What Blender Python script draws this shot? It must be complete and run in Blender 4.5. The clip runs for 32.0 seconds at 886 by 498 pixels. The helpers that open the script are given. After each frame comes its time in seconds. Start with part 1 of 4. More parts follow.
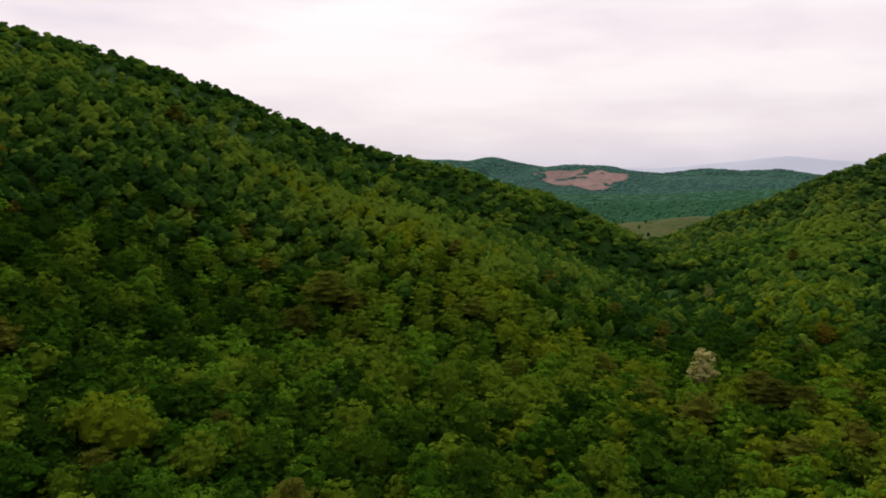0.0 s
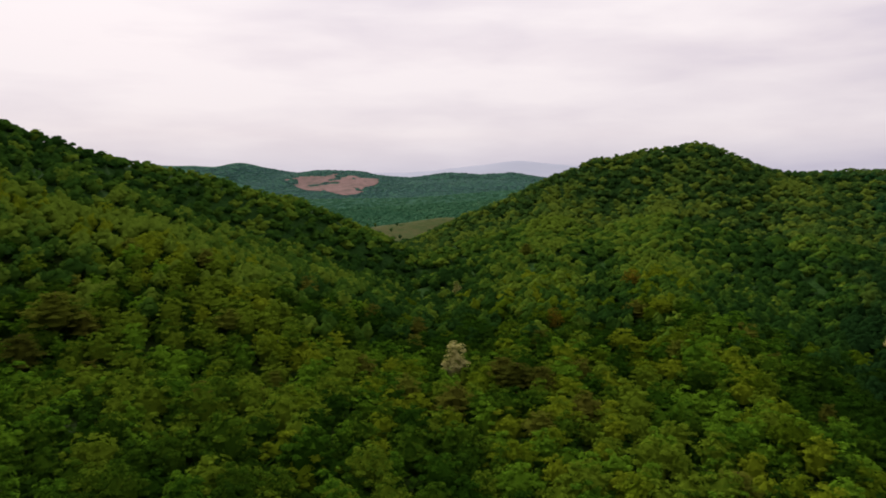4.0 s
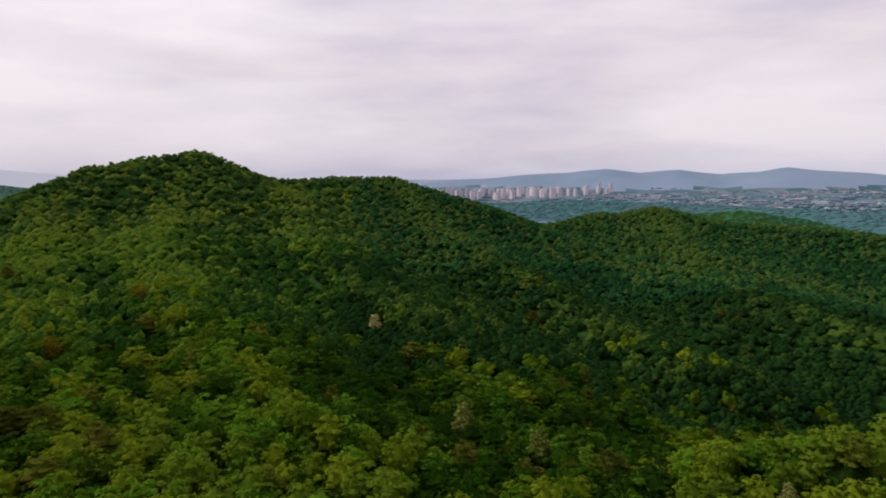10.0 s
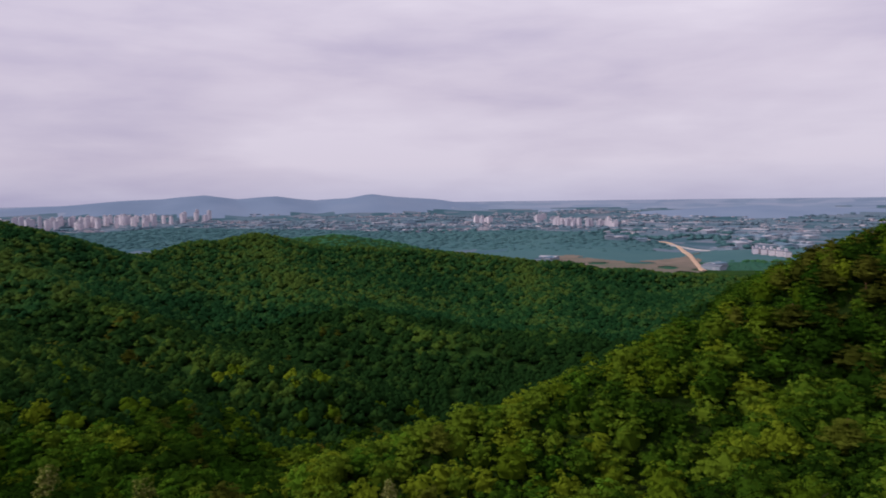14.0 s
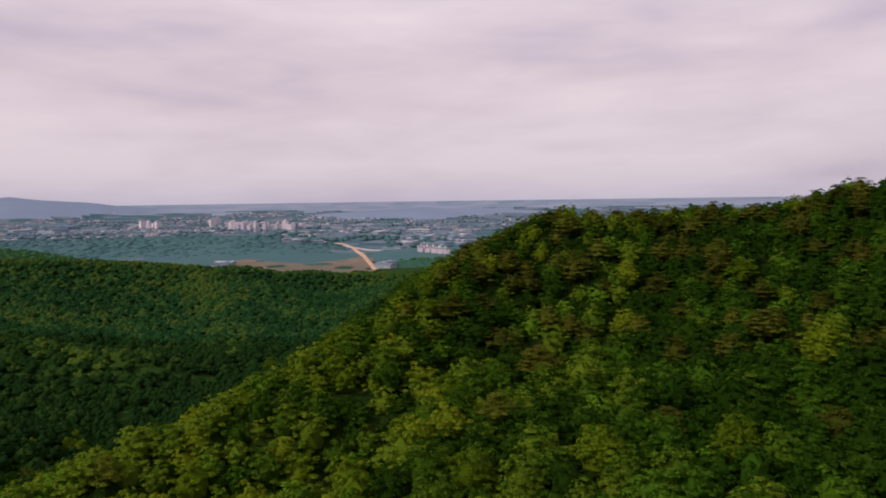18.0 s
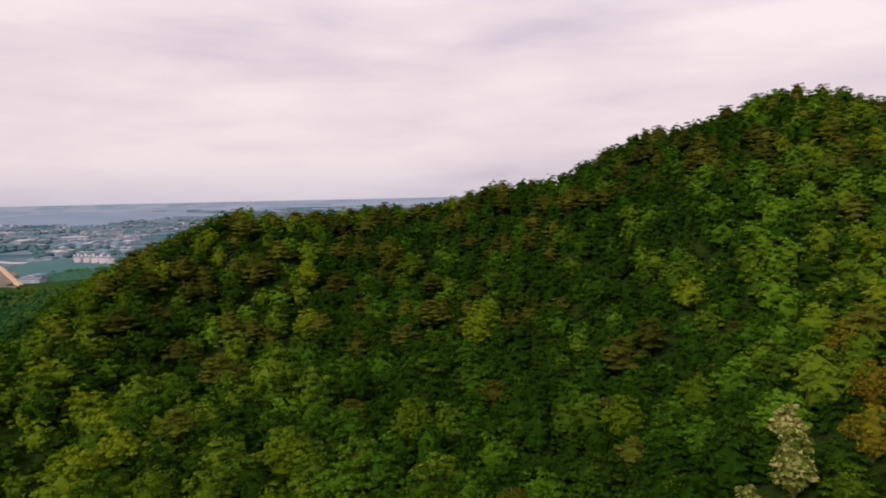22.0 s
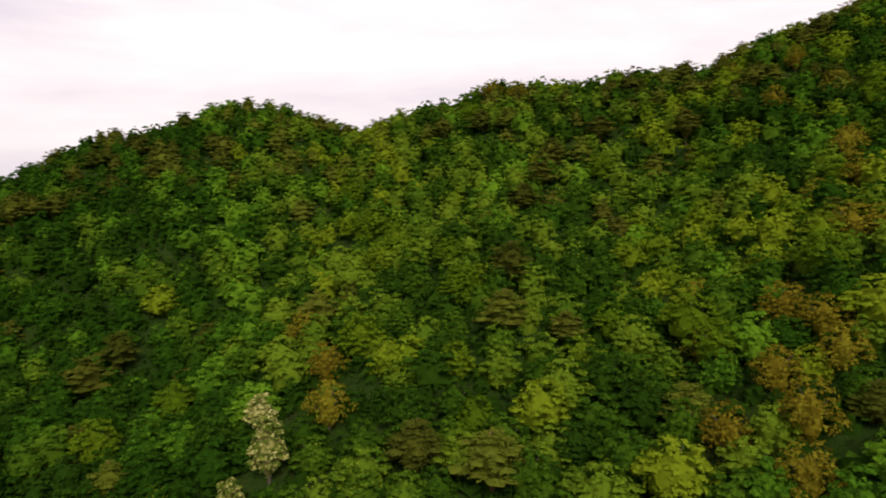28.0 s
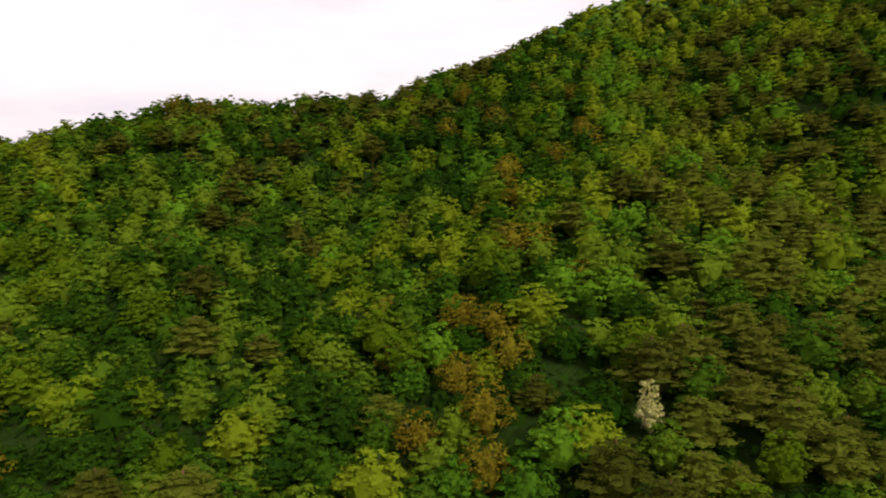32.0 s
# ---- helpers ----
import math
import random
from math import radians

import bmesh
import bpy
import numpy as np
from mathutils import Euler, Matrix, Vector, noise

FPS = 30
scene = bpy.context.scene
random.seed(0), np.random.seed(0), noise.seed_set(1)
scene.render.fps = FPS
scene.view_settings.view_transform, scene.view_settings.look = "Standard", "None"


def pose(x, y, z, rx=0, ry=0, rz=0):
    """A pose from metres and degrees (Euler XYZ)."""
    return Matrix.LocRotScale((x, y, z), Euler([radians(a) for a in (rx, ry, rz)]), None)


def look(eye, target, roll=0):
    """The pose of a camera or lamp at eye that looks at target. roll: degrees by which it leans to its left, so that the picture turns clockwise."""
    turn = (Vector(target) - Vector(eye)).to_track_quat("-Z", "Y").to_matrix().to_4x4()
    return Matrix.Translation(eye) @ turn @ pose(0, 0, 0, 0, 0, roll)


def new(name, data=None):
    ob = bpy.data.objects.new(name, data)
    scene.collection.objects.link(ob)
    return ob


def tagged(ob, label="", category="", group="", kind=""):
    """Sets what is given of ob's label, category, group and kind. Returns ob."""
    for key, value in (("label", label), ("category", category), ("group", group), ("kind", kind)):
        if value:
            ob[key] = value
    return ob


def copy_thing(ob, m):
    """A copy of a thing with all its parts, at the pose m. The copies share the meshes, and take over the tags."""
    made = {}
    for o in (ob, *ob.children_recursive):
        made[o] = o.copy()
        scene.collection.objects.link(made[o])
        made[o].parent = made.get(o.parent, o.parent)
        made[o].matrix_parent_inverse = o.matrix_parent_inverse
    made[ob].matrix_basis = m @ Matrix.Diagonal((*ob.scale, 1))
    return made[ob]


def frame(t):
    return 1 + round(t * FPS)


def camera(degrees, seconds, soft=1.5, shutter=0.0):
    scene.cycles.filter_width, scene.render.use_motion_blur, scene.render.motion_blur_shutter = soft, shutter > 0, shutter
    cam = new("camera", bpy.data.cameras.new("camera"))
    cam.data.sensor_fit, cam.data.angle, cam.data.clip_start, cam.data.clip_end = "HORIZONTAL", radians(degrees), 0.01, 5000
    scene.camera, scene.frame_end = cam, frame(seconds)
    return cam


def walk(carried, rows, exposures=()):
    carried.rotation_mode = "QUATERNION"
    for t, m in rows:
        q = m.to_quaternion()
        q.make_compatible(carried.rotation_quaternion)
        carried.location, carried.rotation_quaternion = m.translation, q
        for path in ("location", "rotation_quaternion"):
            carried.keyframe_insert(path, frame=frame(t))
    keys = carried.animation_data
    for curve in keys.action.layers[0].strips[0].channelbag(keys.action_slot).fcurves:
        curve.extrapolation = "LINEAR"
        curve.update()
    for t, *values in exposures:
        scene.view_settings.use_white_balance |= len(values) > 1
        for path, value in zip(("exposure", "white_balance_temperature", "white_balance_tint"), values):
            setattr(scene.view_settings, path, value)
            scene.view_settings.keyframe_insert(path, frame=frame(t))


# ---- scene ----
cam = camera(64.61, 32.0, soft=1.8, shutter=0.4)
EYE = (0.0, 0.0, 110.0)
# seconds, tilt, lean and turn of the hovering camera, in degrees
TURNS = [
    (0, 83.10, -0.52, 0.00), (0.5, 83.17, -0.40, -2.00), (1, 83.25, -0.34, -4.04),
    (1.5, 83.31, -0.29, -6.25), (2, 83.37, -0.24, -8.55), (2.5, 83.43, -0.23, -11.06),
    (3, 83.49, -0.20, -13.93), (3.5, 83.57, -0.10, -16.89), (5.5, 83.78, 0.05, -29.60),
    (6, 83.82, 0.10, -32.76), (6.5, 83.86, 0.12, -35.93), (7, 83.91, 0.14, -39.13),
    (7.5, 83.96, 0.19, -42.34), (8, 84.01, 0.29, -45.62), (8.5, 84.06, 0.37, -48.96),
    (9, 84.10, 0.39, -52.28), (9.5, 84.13, 0.40, -55.61), (10, 84.17, 0.44, -58.93),
    (10.5, 84.19, 0.47, -62.31), (11, 84.20, 0.47, -65.75), (11.5, 84.29, 0.48, -70.16),
    (12, 84.96, 0.52, -74.60), (12.5, 85.68, 0.58, -78.96), (13, 86.01, 0.64, -83.15),
    (13.5, 86.01, 0.67, -87.11), (14, 86.00, 0.68, -90.79), (14.5, 86.00, 0.73, -94.46),
    (16.5, 85.94, 0.87, -107.30), (17, 85.92, 0.80, -110.41), (17.5, 85.93, 0.78, -113.57),
    (18, 85.92, 0.79, -116.75), (18.5, 85.91, 0.85, -120.00), (19, 85.88, 0.91, -123.28),
    (19.5, 85.84, 0.95, -126.48), (20, 85.80, 0.98, -129.64), (20.5, 85.76, 1.01, -132.83),
    (21, 85.71, 1.06, -136.08), (21.5, 85.66, 1.14, -139.34), (22, 85.61, 1.22, -142.58),
    (22.5, 85.55, 1.28, -145.83), (23, 85.49, 1.32, -149.08), (23.5, 85.43, 1.35, -152.35),
    (24, 85.39, 1.38, -155.76), (24.5, 85.36, 1.42, -159.25), (25, 85.31, 1.43, -162.73),
    (25.5, 85.24, 1.41, -166.19), (27.5, 85.10, 1.49, -180.87), (28, 85.05, 1.46, -184.38),
    (28.5, 85.00, 1.46, -187.66), (29, 84.96, 1.46, -190.62), (29.5, 84.92, 1.44, -193.41),
    (30, 84.87, 1.40, -196.19), (30.5, 84.83, 1.36, -199.22), (31, 84.77, 1.34, -202.10),
    (31.5, 85.31, 1.30, -205.37), (32, 86.22, 1.25, -209.05),
]
# seconds, stops, kelvin, tint
EXPOSURES = [(0, 0.18, 6500, 10), (6, 0.05, 6450, 11), (10, 0.05, 6350, 11), (13, -0.22, 5880, 19), (17, -0.26, 6400, 21),
             (20, -0.1, 6650, 20), (23, 0.08, 6700, 15), (25, 0.2, 6700, 12), (28, 0.38, 6700, 10), (32, 0.43, 6700, 10)]
walk(cam, [(t, pose(*EYE, rx, ry, rz)) for t, rx, ry, rz in TURNS], EXPOSURES)


# ---------------------------------------------------------------- sky and light
def make_world():
    w = bpy.data.worlds.new("overcast_sky")
    scene.world = w
    w.use_nodes = True
    n, l = w.node_tree.nodes, w.node_tree.links
    n.clear()
    out, bg = n.new("ShaderNodeOutputWorld"), n.new("ShaderNodeBackground")
    sky = n.new("ShaderNodeTexSky")
    sky.sky_type, sky.sun_disc = "NISHITA", False
    sky.sun_elevation, sky.sun_rotation = radians(SUN_UP), radians(SUN_TURN)
    dim = n.new("ShaderNodeVectorMath")
    dim.operation = "SCALE"
    dim.inputs["Scale"].default_value = 0.1
    l.new(sky.outputs[0], dim.inputs[0])
    co = n.new("ShaderNodeTexCoord")
    # the cloud deck is stretched along the horizon
    mp = n.new("ShaderNodeMapping")
    mp.inputs["Scale"].default_value = (1.0, 1.0, 4.6)
    l.new(co.outputs["Generated"], mp.inputs[0])
    big, mid = n.new("ShaderNodeTexNoise"), n.new("ShaderNodeTexNoise")
    big.inputs["Scale"].default_value, big.inputs["Detail"].default_value = 1.7, 5
    mid.inputs["Scale"].default_value, mid.inputs["Detail"].default_value = 4.5, 6
    mid.inputs["Distortion"].default_value = 0.2
    for q in (big, mid):
        q.inputs["Roughness"].default_value = 0.5
        l.new(mp.outputs[0], q.inputs["Vector"])
    add = n.new("ShaderNodeMix")
    add.inputs["Factor"].default_value = 0.37
    l.new(big.outputs["Fac"], add.inputs[2])
    l.new(mid.outputs["Fac"], add.inputs[3])
    ramp = n.new("ShaderNodeValToRGB")
    e = ramp.color_ramp.elements
    e[0].position, e[0].color = 0.36, (0.69, 0.625, 0.70, 1)
    e[1].position, e[1].color = 0.62, (0.97, 0.895, 0.89, 1)
    m = e.new(0.47)
    m.color = (0.83, 0.755, 0.785, 1)
    l.new(add.outputs[0], ramp.inputs[0])
    mix = n.new("ShaderNodeMix")
    mix.data_type = "RGBA"
    mix.inputs["Factor"].default_value = 0.93
    l.new(dim.outputs[0], mix.inputs[6])
    l.new(ramp.outputs[0], mix.inputs[7])
    # the deck lets more light through towards the hidden sun and dulls low down
    sep = n.new("ShaderNodeSeparateXYZ")
    l.new(co.outputs["Generated"], sep.inputs[0])
    low = n.new("ShaderNodeValToRGB")
    b = low.color_ramp.elements
    b[0].position, b[0].color = 0.0, (0.70, 0.73, 0.82, 1)
    b[1].position, b[1].color = 0.05, (0.86, 0.85, 0.88, 1)
    m = b.new(0.16)
    m.color = (0.95, 0.93, 0.94, 1)
    m = b.new(0.35)
    m.color = (1.05, 1.05, 1.05, 1)
    l.new(sep.outputs["Z"], low.inputs[0])
    mul = n.new("ShaderNodeMix")
    mul.data_type, mul.blend_type = "RGBA", "MULTIPLY"
    mul.inputs["Factor"].default_value = 1
    l.new(mix.outputs[2], mul.inputs[6])
    l.new(low.outputs[0], mul.inputs[7])
    l.new(mul.outputs[2], bg.inputs["Color"])
    bg.inputs["Strength"].default_value = 1.0
    l.new(bg.outputs[0], out.inputs[0])


SUN_UP, SUN_TURN = 36.0, -6.0
make_world()
sun = new("sun", bpy.data.lights.new("sun", "SUN"))
sun.data.energy, sun.data.angle, sun.data.color = 2.9, radians(14), (1.0, 0.92, 0.78)
sun_dir = Vector((math.sin(radians(SUN_TURN)) * math.cos(radians(SUN_UP)),
                  math.cos(radians(SUN_TURN)) * math.cos(radians(SUN_UP)), math.sin(radians(SUN_UP))))
sun.matrix_world = look((0, 0, 600), Vector((0, 0, 600)) - sun_dir)


# ---------------------------------------------------------------- materials
def surface(name, colours, scale=1.0, rough=0.8, bump=0.0, bump_scale=6.0, per="position", leaf=0.0, tint=0.0):
    """Colours mixed by two scales of noise; per: 'object' or 'tint' shifts the mix thing by thing."""
    m = bpy.data.materials.new(name)
    m.use_nodes = True
    n, l = m.node_tree.nodes, m.node_tree.links
    b = n["Principled BSDF"]
    b.inputs["Roughness"].default_value = rough
    b.inputs["Specular IOR Level"].default_value = 0.0 if leaf else 0.03
    geo = n.new("ShaderNodeNewGeometry")
    fine, wide = n.new("ShaderNodeTexNoise"), n.new("ShaderNodeTexNoise")
    fine.inputs["Scale"].default_value, fine.inputs["Detail"].default_value = scale, 4
    wide.inputs["Scale"].default_value, wide.inputs["Detail"].default_value = scale * (0.03 if leaf else 0.11), 3
    l.new(geo.outputs["Position"], fine.inputs["Vector"])
    l.new(geo.outputs["Position"], wide.inputs["Vector"])
    mix = n.new("ShaderNodeMix")
    mix.inputs["Factor"].default_value = 0.5
    l.new(fine.outputs["Fac"], mix.inputs[2])
    l.new(wide.outputs["Fac"], mix.inputs[3])
    value = mix.outputs[0]
    if per != "position":
        src = n.new("ShaderNodeObjectInfo").outputs["Random"] if per == "object" else None
        if src is None:
            at = n.new("ShaderNodeAttribute")
            at.attribute_name = "tint"
            src = at.outputs["Fac"]
        both = n.new("ShaderNodeMix")
        both.inputs["Factor"].default_value = tint
        l.new(value, both.inputs[2])
        l.new(src, both.inputs[3])
        value = both.outputs[0]
    if leaf:
        each = n.new("ShaderNodeMix")
        each.inputs["Factor"].default_value = leaf
        l.new(value, each.inputs[2])
        l.new(geo.outputs["Random Per Island"], each.inputs[3])
        value = each.outputs[0]
    ramp = n.new("ShaderNodeValToRGB")
    e = ramp.color_ramp.elements
    lo, hi = (0.32, 0.68) if leaf else (0.25, 0.75)
    e[0].position, e[0].color = lo, (*colours[0], 1)
    e[1].position, e[1].color = hi, (*colours[-1], 1)
    for i, c in enumerate(colours[1:-1], 1):
        q = e.new(lo + (hi - lo) * i / (len(colours) - 1))
        q.color = (*c, 1)
    l.new(value, ramp.inputs[0])
    l.new(ramp.outputs[0], b.inputs["Base Color"])
    if bump:
        rel, bp = n.new("ShaderNodeTexNoise"), n.new("ShaderNodeBump")
        rel.inputs["Scale"].default_value, rel.inputs["Detail"].default_value = bump_scale, 5
        l.new(geo.outputs["Position"], rel.inputs["Vector"])
        bp.inputs["Strength"].default_value, bp.inputs["Distance"].default_value = bump, 1.0 / bump_scale
        l.new(rel.outputs["Fac"], bp.inputs["Height"])
        l.new(bp.outputs[0], b.inputs["Normal"])
    if leaf:
        tr, ms = n.new("ShaderNodeBsdfTranslucent"), n.new("ShaderNodeMixShader")
        l.new(ramp.outputs[0], tr.inputs["Color"])
        ms.inputs[0].default_value = 0.34
        l.new(b.outputs[0], ms.inputs[1])
        l.new(tr.outputs[0], ms.inputs[2])
        l.new(ms.outputs[0], n["Material Output"].inputs[0])
    return m


OAK = [(0.0165, 0.0428, 0.0041), (0.0317, 0.0756, 0.0054), (0.0534, 0.1071, 0.0075), (0.1043, 0.1638, 0.0111)]
# second green on the oak shape, added for slopes that lie in shade
BEECH = [(0.0162, 0.0469, 0.0039), (0.027, 0.0752, 0.0054), (0.0497, 0.1208, 0.008), (0.0981, 0.1991, 0.012)]
LIME = [(0.0583, 0.1041, 0.0051), (0.095, 0.1466, 0.0071), (0.1458, 0.1966, 0.0102)]
PINE = [(0.052, 0.064, 0.008), (0.092, 0.098, 0.013), (0.098, 0.122, 0.013)]
RUSSET = [(0.105, 0.082, 0.007), (0.145, 0.118, 0.010), (0.16, 0.15, 0.012)]
CREAM = [(0.0698, 0.1092, 0.0135), (0.1395, 0.1662, 0.027), (0.279, 0.2707, 0.081), (0.4464, 0.418, 0.171)]
leaf_mats = {}
for kind, cols in (("beech", BEECH), ("oak", OAK), ("lime", LIME), ("pine", PINE), ("russet", RUSSET), ("cream", CREAM)):
    own = 0.5 if kind in ("cream", "russet") else 0.2
    leaf_mats[kind] = (surface(kind + "_leaves", cols, 0.9, 0.85, 0.0, 3.5, per="object", leaf=own, tint=0.68),
                       surface(kind + "_canopy", cols, 0.9, 0.85, 0.0, 3.0, per="tint", leaf=own, tint=0.7))
m_bark = surface("bark", [(0.05, 0.04, 0.03), (0.10, 0.08, 0.06)], 3.0, 0.9, 0.6, 8.0)
m_pine_bark = surface("pine_bark", [(0.09, 0.05, 0.03), (0.17, 0.09, 0.05)], 3.0, 0.9, 0.6, 8.0)
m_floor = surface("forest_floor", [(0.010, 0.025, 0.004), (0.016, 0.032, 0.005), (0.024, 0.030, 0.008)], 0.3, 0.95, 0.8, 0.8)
# woods, hills and mountain far off: blue of the haze mixed into the base colour
m_far_wood = surface("hazed_woods", [(0.02, 0.075, 0.05), (0.027, 0.09, 0.058), (0.038, 0.106, 0.066)], 0.012, 0.95, 0.9, 0.09)
m_haze_hill = surface("hazed_hills", [(0.13, 0.185, 0.27), (0.165, 0.22, 0.31), (0.2, 0.25, 0.335)], 0.004, 1.0)
m_haze_mountain = surface("hazed_mountain", [(0.33, 0.36, 0.45), (0.38, 0.40, 0.48)], 0.004, 1.0)
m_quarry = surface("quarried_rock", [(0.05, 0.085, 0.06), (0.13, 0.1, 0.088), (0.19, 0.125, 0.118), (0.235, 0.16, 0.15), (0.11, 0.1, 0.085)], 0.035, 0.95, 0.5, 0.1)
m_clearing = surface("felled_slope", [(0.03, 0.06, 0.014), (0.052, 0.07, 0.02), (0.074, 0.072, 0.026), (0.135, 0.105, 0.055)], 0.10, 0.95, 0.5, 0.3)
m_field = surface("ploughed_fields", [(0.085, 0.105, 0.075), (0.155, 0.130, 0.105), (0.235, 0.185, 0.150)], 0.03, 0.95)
# canopies by distance: haze is painted in as more blue and less red
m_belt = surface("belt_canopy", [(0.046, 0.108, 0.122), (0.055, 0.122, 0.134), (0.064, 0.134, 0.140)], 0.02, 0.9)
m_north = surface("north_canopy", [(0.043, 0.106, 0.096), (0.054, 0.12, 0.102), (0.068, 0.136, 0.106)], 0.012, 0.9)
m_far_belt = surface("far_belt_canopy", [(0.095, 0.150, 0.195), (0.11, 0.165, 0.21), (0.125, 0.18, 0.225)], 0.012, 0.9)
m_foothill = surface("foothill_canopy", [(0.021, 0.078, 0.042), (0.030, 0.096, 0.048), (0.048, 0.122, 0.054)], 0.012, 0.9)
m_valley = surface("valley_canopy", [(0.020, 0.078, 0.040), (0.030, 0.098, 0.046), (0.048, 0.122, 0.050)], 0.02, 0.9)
# hill, ridge and slope leaves are bluer than oak, again for painted haze
m_hill_a = surface("hill_canopy", [(0.0241, 0.0619, 0.0138), (0.0404, 0.0929, 0.0172), (0.0688, 0.1273, 0.0206), (0.1204, 0.1789, 0.0215)], 0.5, 0.9, per="tint", leaf=0.1, tint=0.62)
m_hill_b = surface("far_ridge_canopy", [(0.015, 0.0578, 0.0181), (0.0256, 0.0813, 0.0224), (0.0441, 0.1062, 0.0254), (0.0681, 0.1179, 0.0218)], 0.5, 0.9, per="tint", leaf=0.1, tint=0.62)
m_slope = surface("slope_canopy", [(0.0185, 0.0539, 0.0093), (0.0353, 0.089, 0.0115), (0.0611, 0.1265, 0.0143), (0.1142, 0.1827, 0.0178)], 0.5, 0.9, per="tint", leaf=0.1, tint=0.62)
# slope canopy again, darkened: the valley's shade and haze are in the colour
m_vale = surface("shaded_vale_canopy", [(0.013, 0.04, 0.0095), (0.022, 0.058, 0.012), (0.037, 0.081, 0.014), (0.066, 0.118, 0.017)], 0.5, 0.9, per="tint", leaf=0.1, tint=0.62)
# darker than the crowns, so shade in their gaps is painted on the ground
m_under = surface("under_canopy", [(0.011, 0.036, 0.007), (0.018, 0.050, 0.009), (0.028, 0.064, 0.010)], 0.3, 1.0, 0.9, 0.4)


def patchwork(name, colours, scale):
    """Fields and blocks of a far plain, each its own colour."""
    m = surface(name, colours, 0.02, 0.95)
    n, l = m.node_tree.nodes, m.node_tree.links
    cells = n.new("ShaderNodeTexVoronoi")
    cells.inputs["Scale"].default_value = scale
    geo = n.new("ShaderNodeNewGeometry")
    l.new(geo.outputs["Position"], cells.inputs["Vector"])
    part_of = n.new("ShaderNodeSeparateColor")
    l.new(cells.outputs["Color"], part_of.inputs[0])
    ramp = [q for q in n if q.bl_idname == "ShaderNodeValToRGB"][0]
    old = ramp.inputs[0].links[0].from_socket
    mix = n.new("ShaderNodeMix")
    mix.inputs["Factor"].default_value = 0.6
    l.new(old, mix.inputs[2])
    l.new(part_of.outputs[0], mix.inputs[3])
    l.new(mix.outputs[0], ramp.inputs[0])
    return m


# rim and plain: blue-grey haze is painted into every patch colour
m_rim = patchwork("hazed_horizon", [(0.154, 0.2068, 0.286), (0.1804, 0.2332, 0.3168), (0.2024, 0.2508, 0.3344), (0.2288, 0.264, 0.3432), (0.1716, 0.2244, 0.3036)], 0.006)
m_plain = patchwork("hazed_plain", [(0.042, 0.0966, 0.1218), (0.0605, 0.1176, 0.1512), (0.0966, 0.147, 0.189), (0.1512, 0.1722, 0.2142), (0.0504, 0.105, 0.1344)], 0.011)


# ---------------------------------------------------------------- the lie of the land
def spine(*points):
    """A crest line: bearing, elevation and distance of its tree tops from the hovering point."""
    return np.array([(d * math.sin(radians(a)), d * math.cos(radians(a)), EYE[2] + d * math.tan(radians(e)))
                     for a, e, d in points])


north_ridge = spine((-75, 15, 430), (-50, 12.5, 405), (-31.6, 9.5, 400), (-26, 8.25, 400), (-23.6, 7.65, 400), (-20, 6.75, 400), (-15.5, 5.0, 405),
                    (-12.9, 3.75, 408), (-10.6, 3.05, 410), (-9.2, 2.4, 412), (-6.1, 1.7, 420), (-1.6, 0.62, 435), (1.1, 0.05, 442), (3.4, -0.9, 452),
                    (7.1, -1.75, 468), (10.8, -3.8, 482), (14.4, -5.35, 505), (18.5, -6.2, 525), (22, -5.1, 535), (24.3, -3.95, 545), (26.3, -2.6, 558), (28.9, -0.6, 578),
                    (30.8, 0.4, 592), (33, 1.2, 605), (36, 1.8, 612), (39.5, 2.3, 620), (41.4, 1.45, 630), (42.8, 0.7, 638), (43.6, 0.3, 642))
far_ridge = spine((43.6, 0.3, 642), (47.4, 0.12, 670), (50.5, 0.42, 690), (54.2, 0.18, 700), (55.6, -0.5, 705), (58.1, -1.75, 710), (60.9, -2.9, 720),
                  (63.4, -2.9, 730), (66.6, -3.65, 740), (69.2, -3.28, 750), (71.5, -2.72, 760), (73.2, -3.1, 765), (75.6, -2.34, 770), (77.4, -3.05, 775), (79, -3.2, 780), (87.5, -3.7, 800),
                  (94.8, -4.38, 815), (98.3, -4.95, 822), (100.7, -4.9, 825), (102.9, -5.6, 830), (105.8, -5.4, 835), (108.5, -5.82, 845), (110.7, -5.7, 852), (118, -6.2, 870))
near_spur = spine((-22, 2.5, 345), (-13, -0.9, 300), (-6.2, -2.9, 270), (-3.3, -4.5, 250), (-1.2, -6.3, 235), (1.8, -9.1, 215),
                  (5.4, -11.4, 200), (12, -15.0, 180), (20, -18.5, 160))
hill_spur = spine((54.2, 0.1, 690), (59.2, -3.9, 560), (62.4, -5.8, 490), (66.5, -8.1, 410), (70.5, -10.3, 345), (74, -11.6, 305), (80, -13.4, 275))
peak_spur = spine((38.5, -0.8, 565), (36.6, -3.2, 450), (36.4, -5.8, 345), (38.5, -9.8, 235), (42.8, -13.8, 178), (47.5, -17.2, 150), (51.5, -20.8, 128))
saddle_spur = spine((29.5, -1.8, 550), (28, -5, 400), (27.5, -9, 262), (28.5, -13, 192), (30.5, -17, 152), (33, -21, 124))
shoulder_spur = spine((46, -1.3, 610), (47.5, -3.5, 500), (49.2, -6.1, 390), (54.5, -9.0, 305), (60, -12.8, 235), (66, -16.8, 192), (70, -20.2, 166))
bump_spur = spine((75.6, -2.5, 770), (78.8, -6.3, 570), (81.6, -7.9, 490), (86.6, -9.6, 425), (93, -11.1, 375))
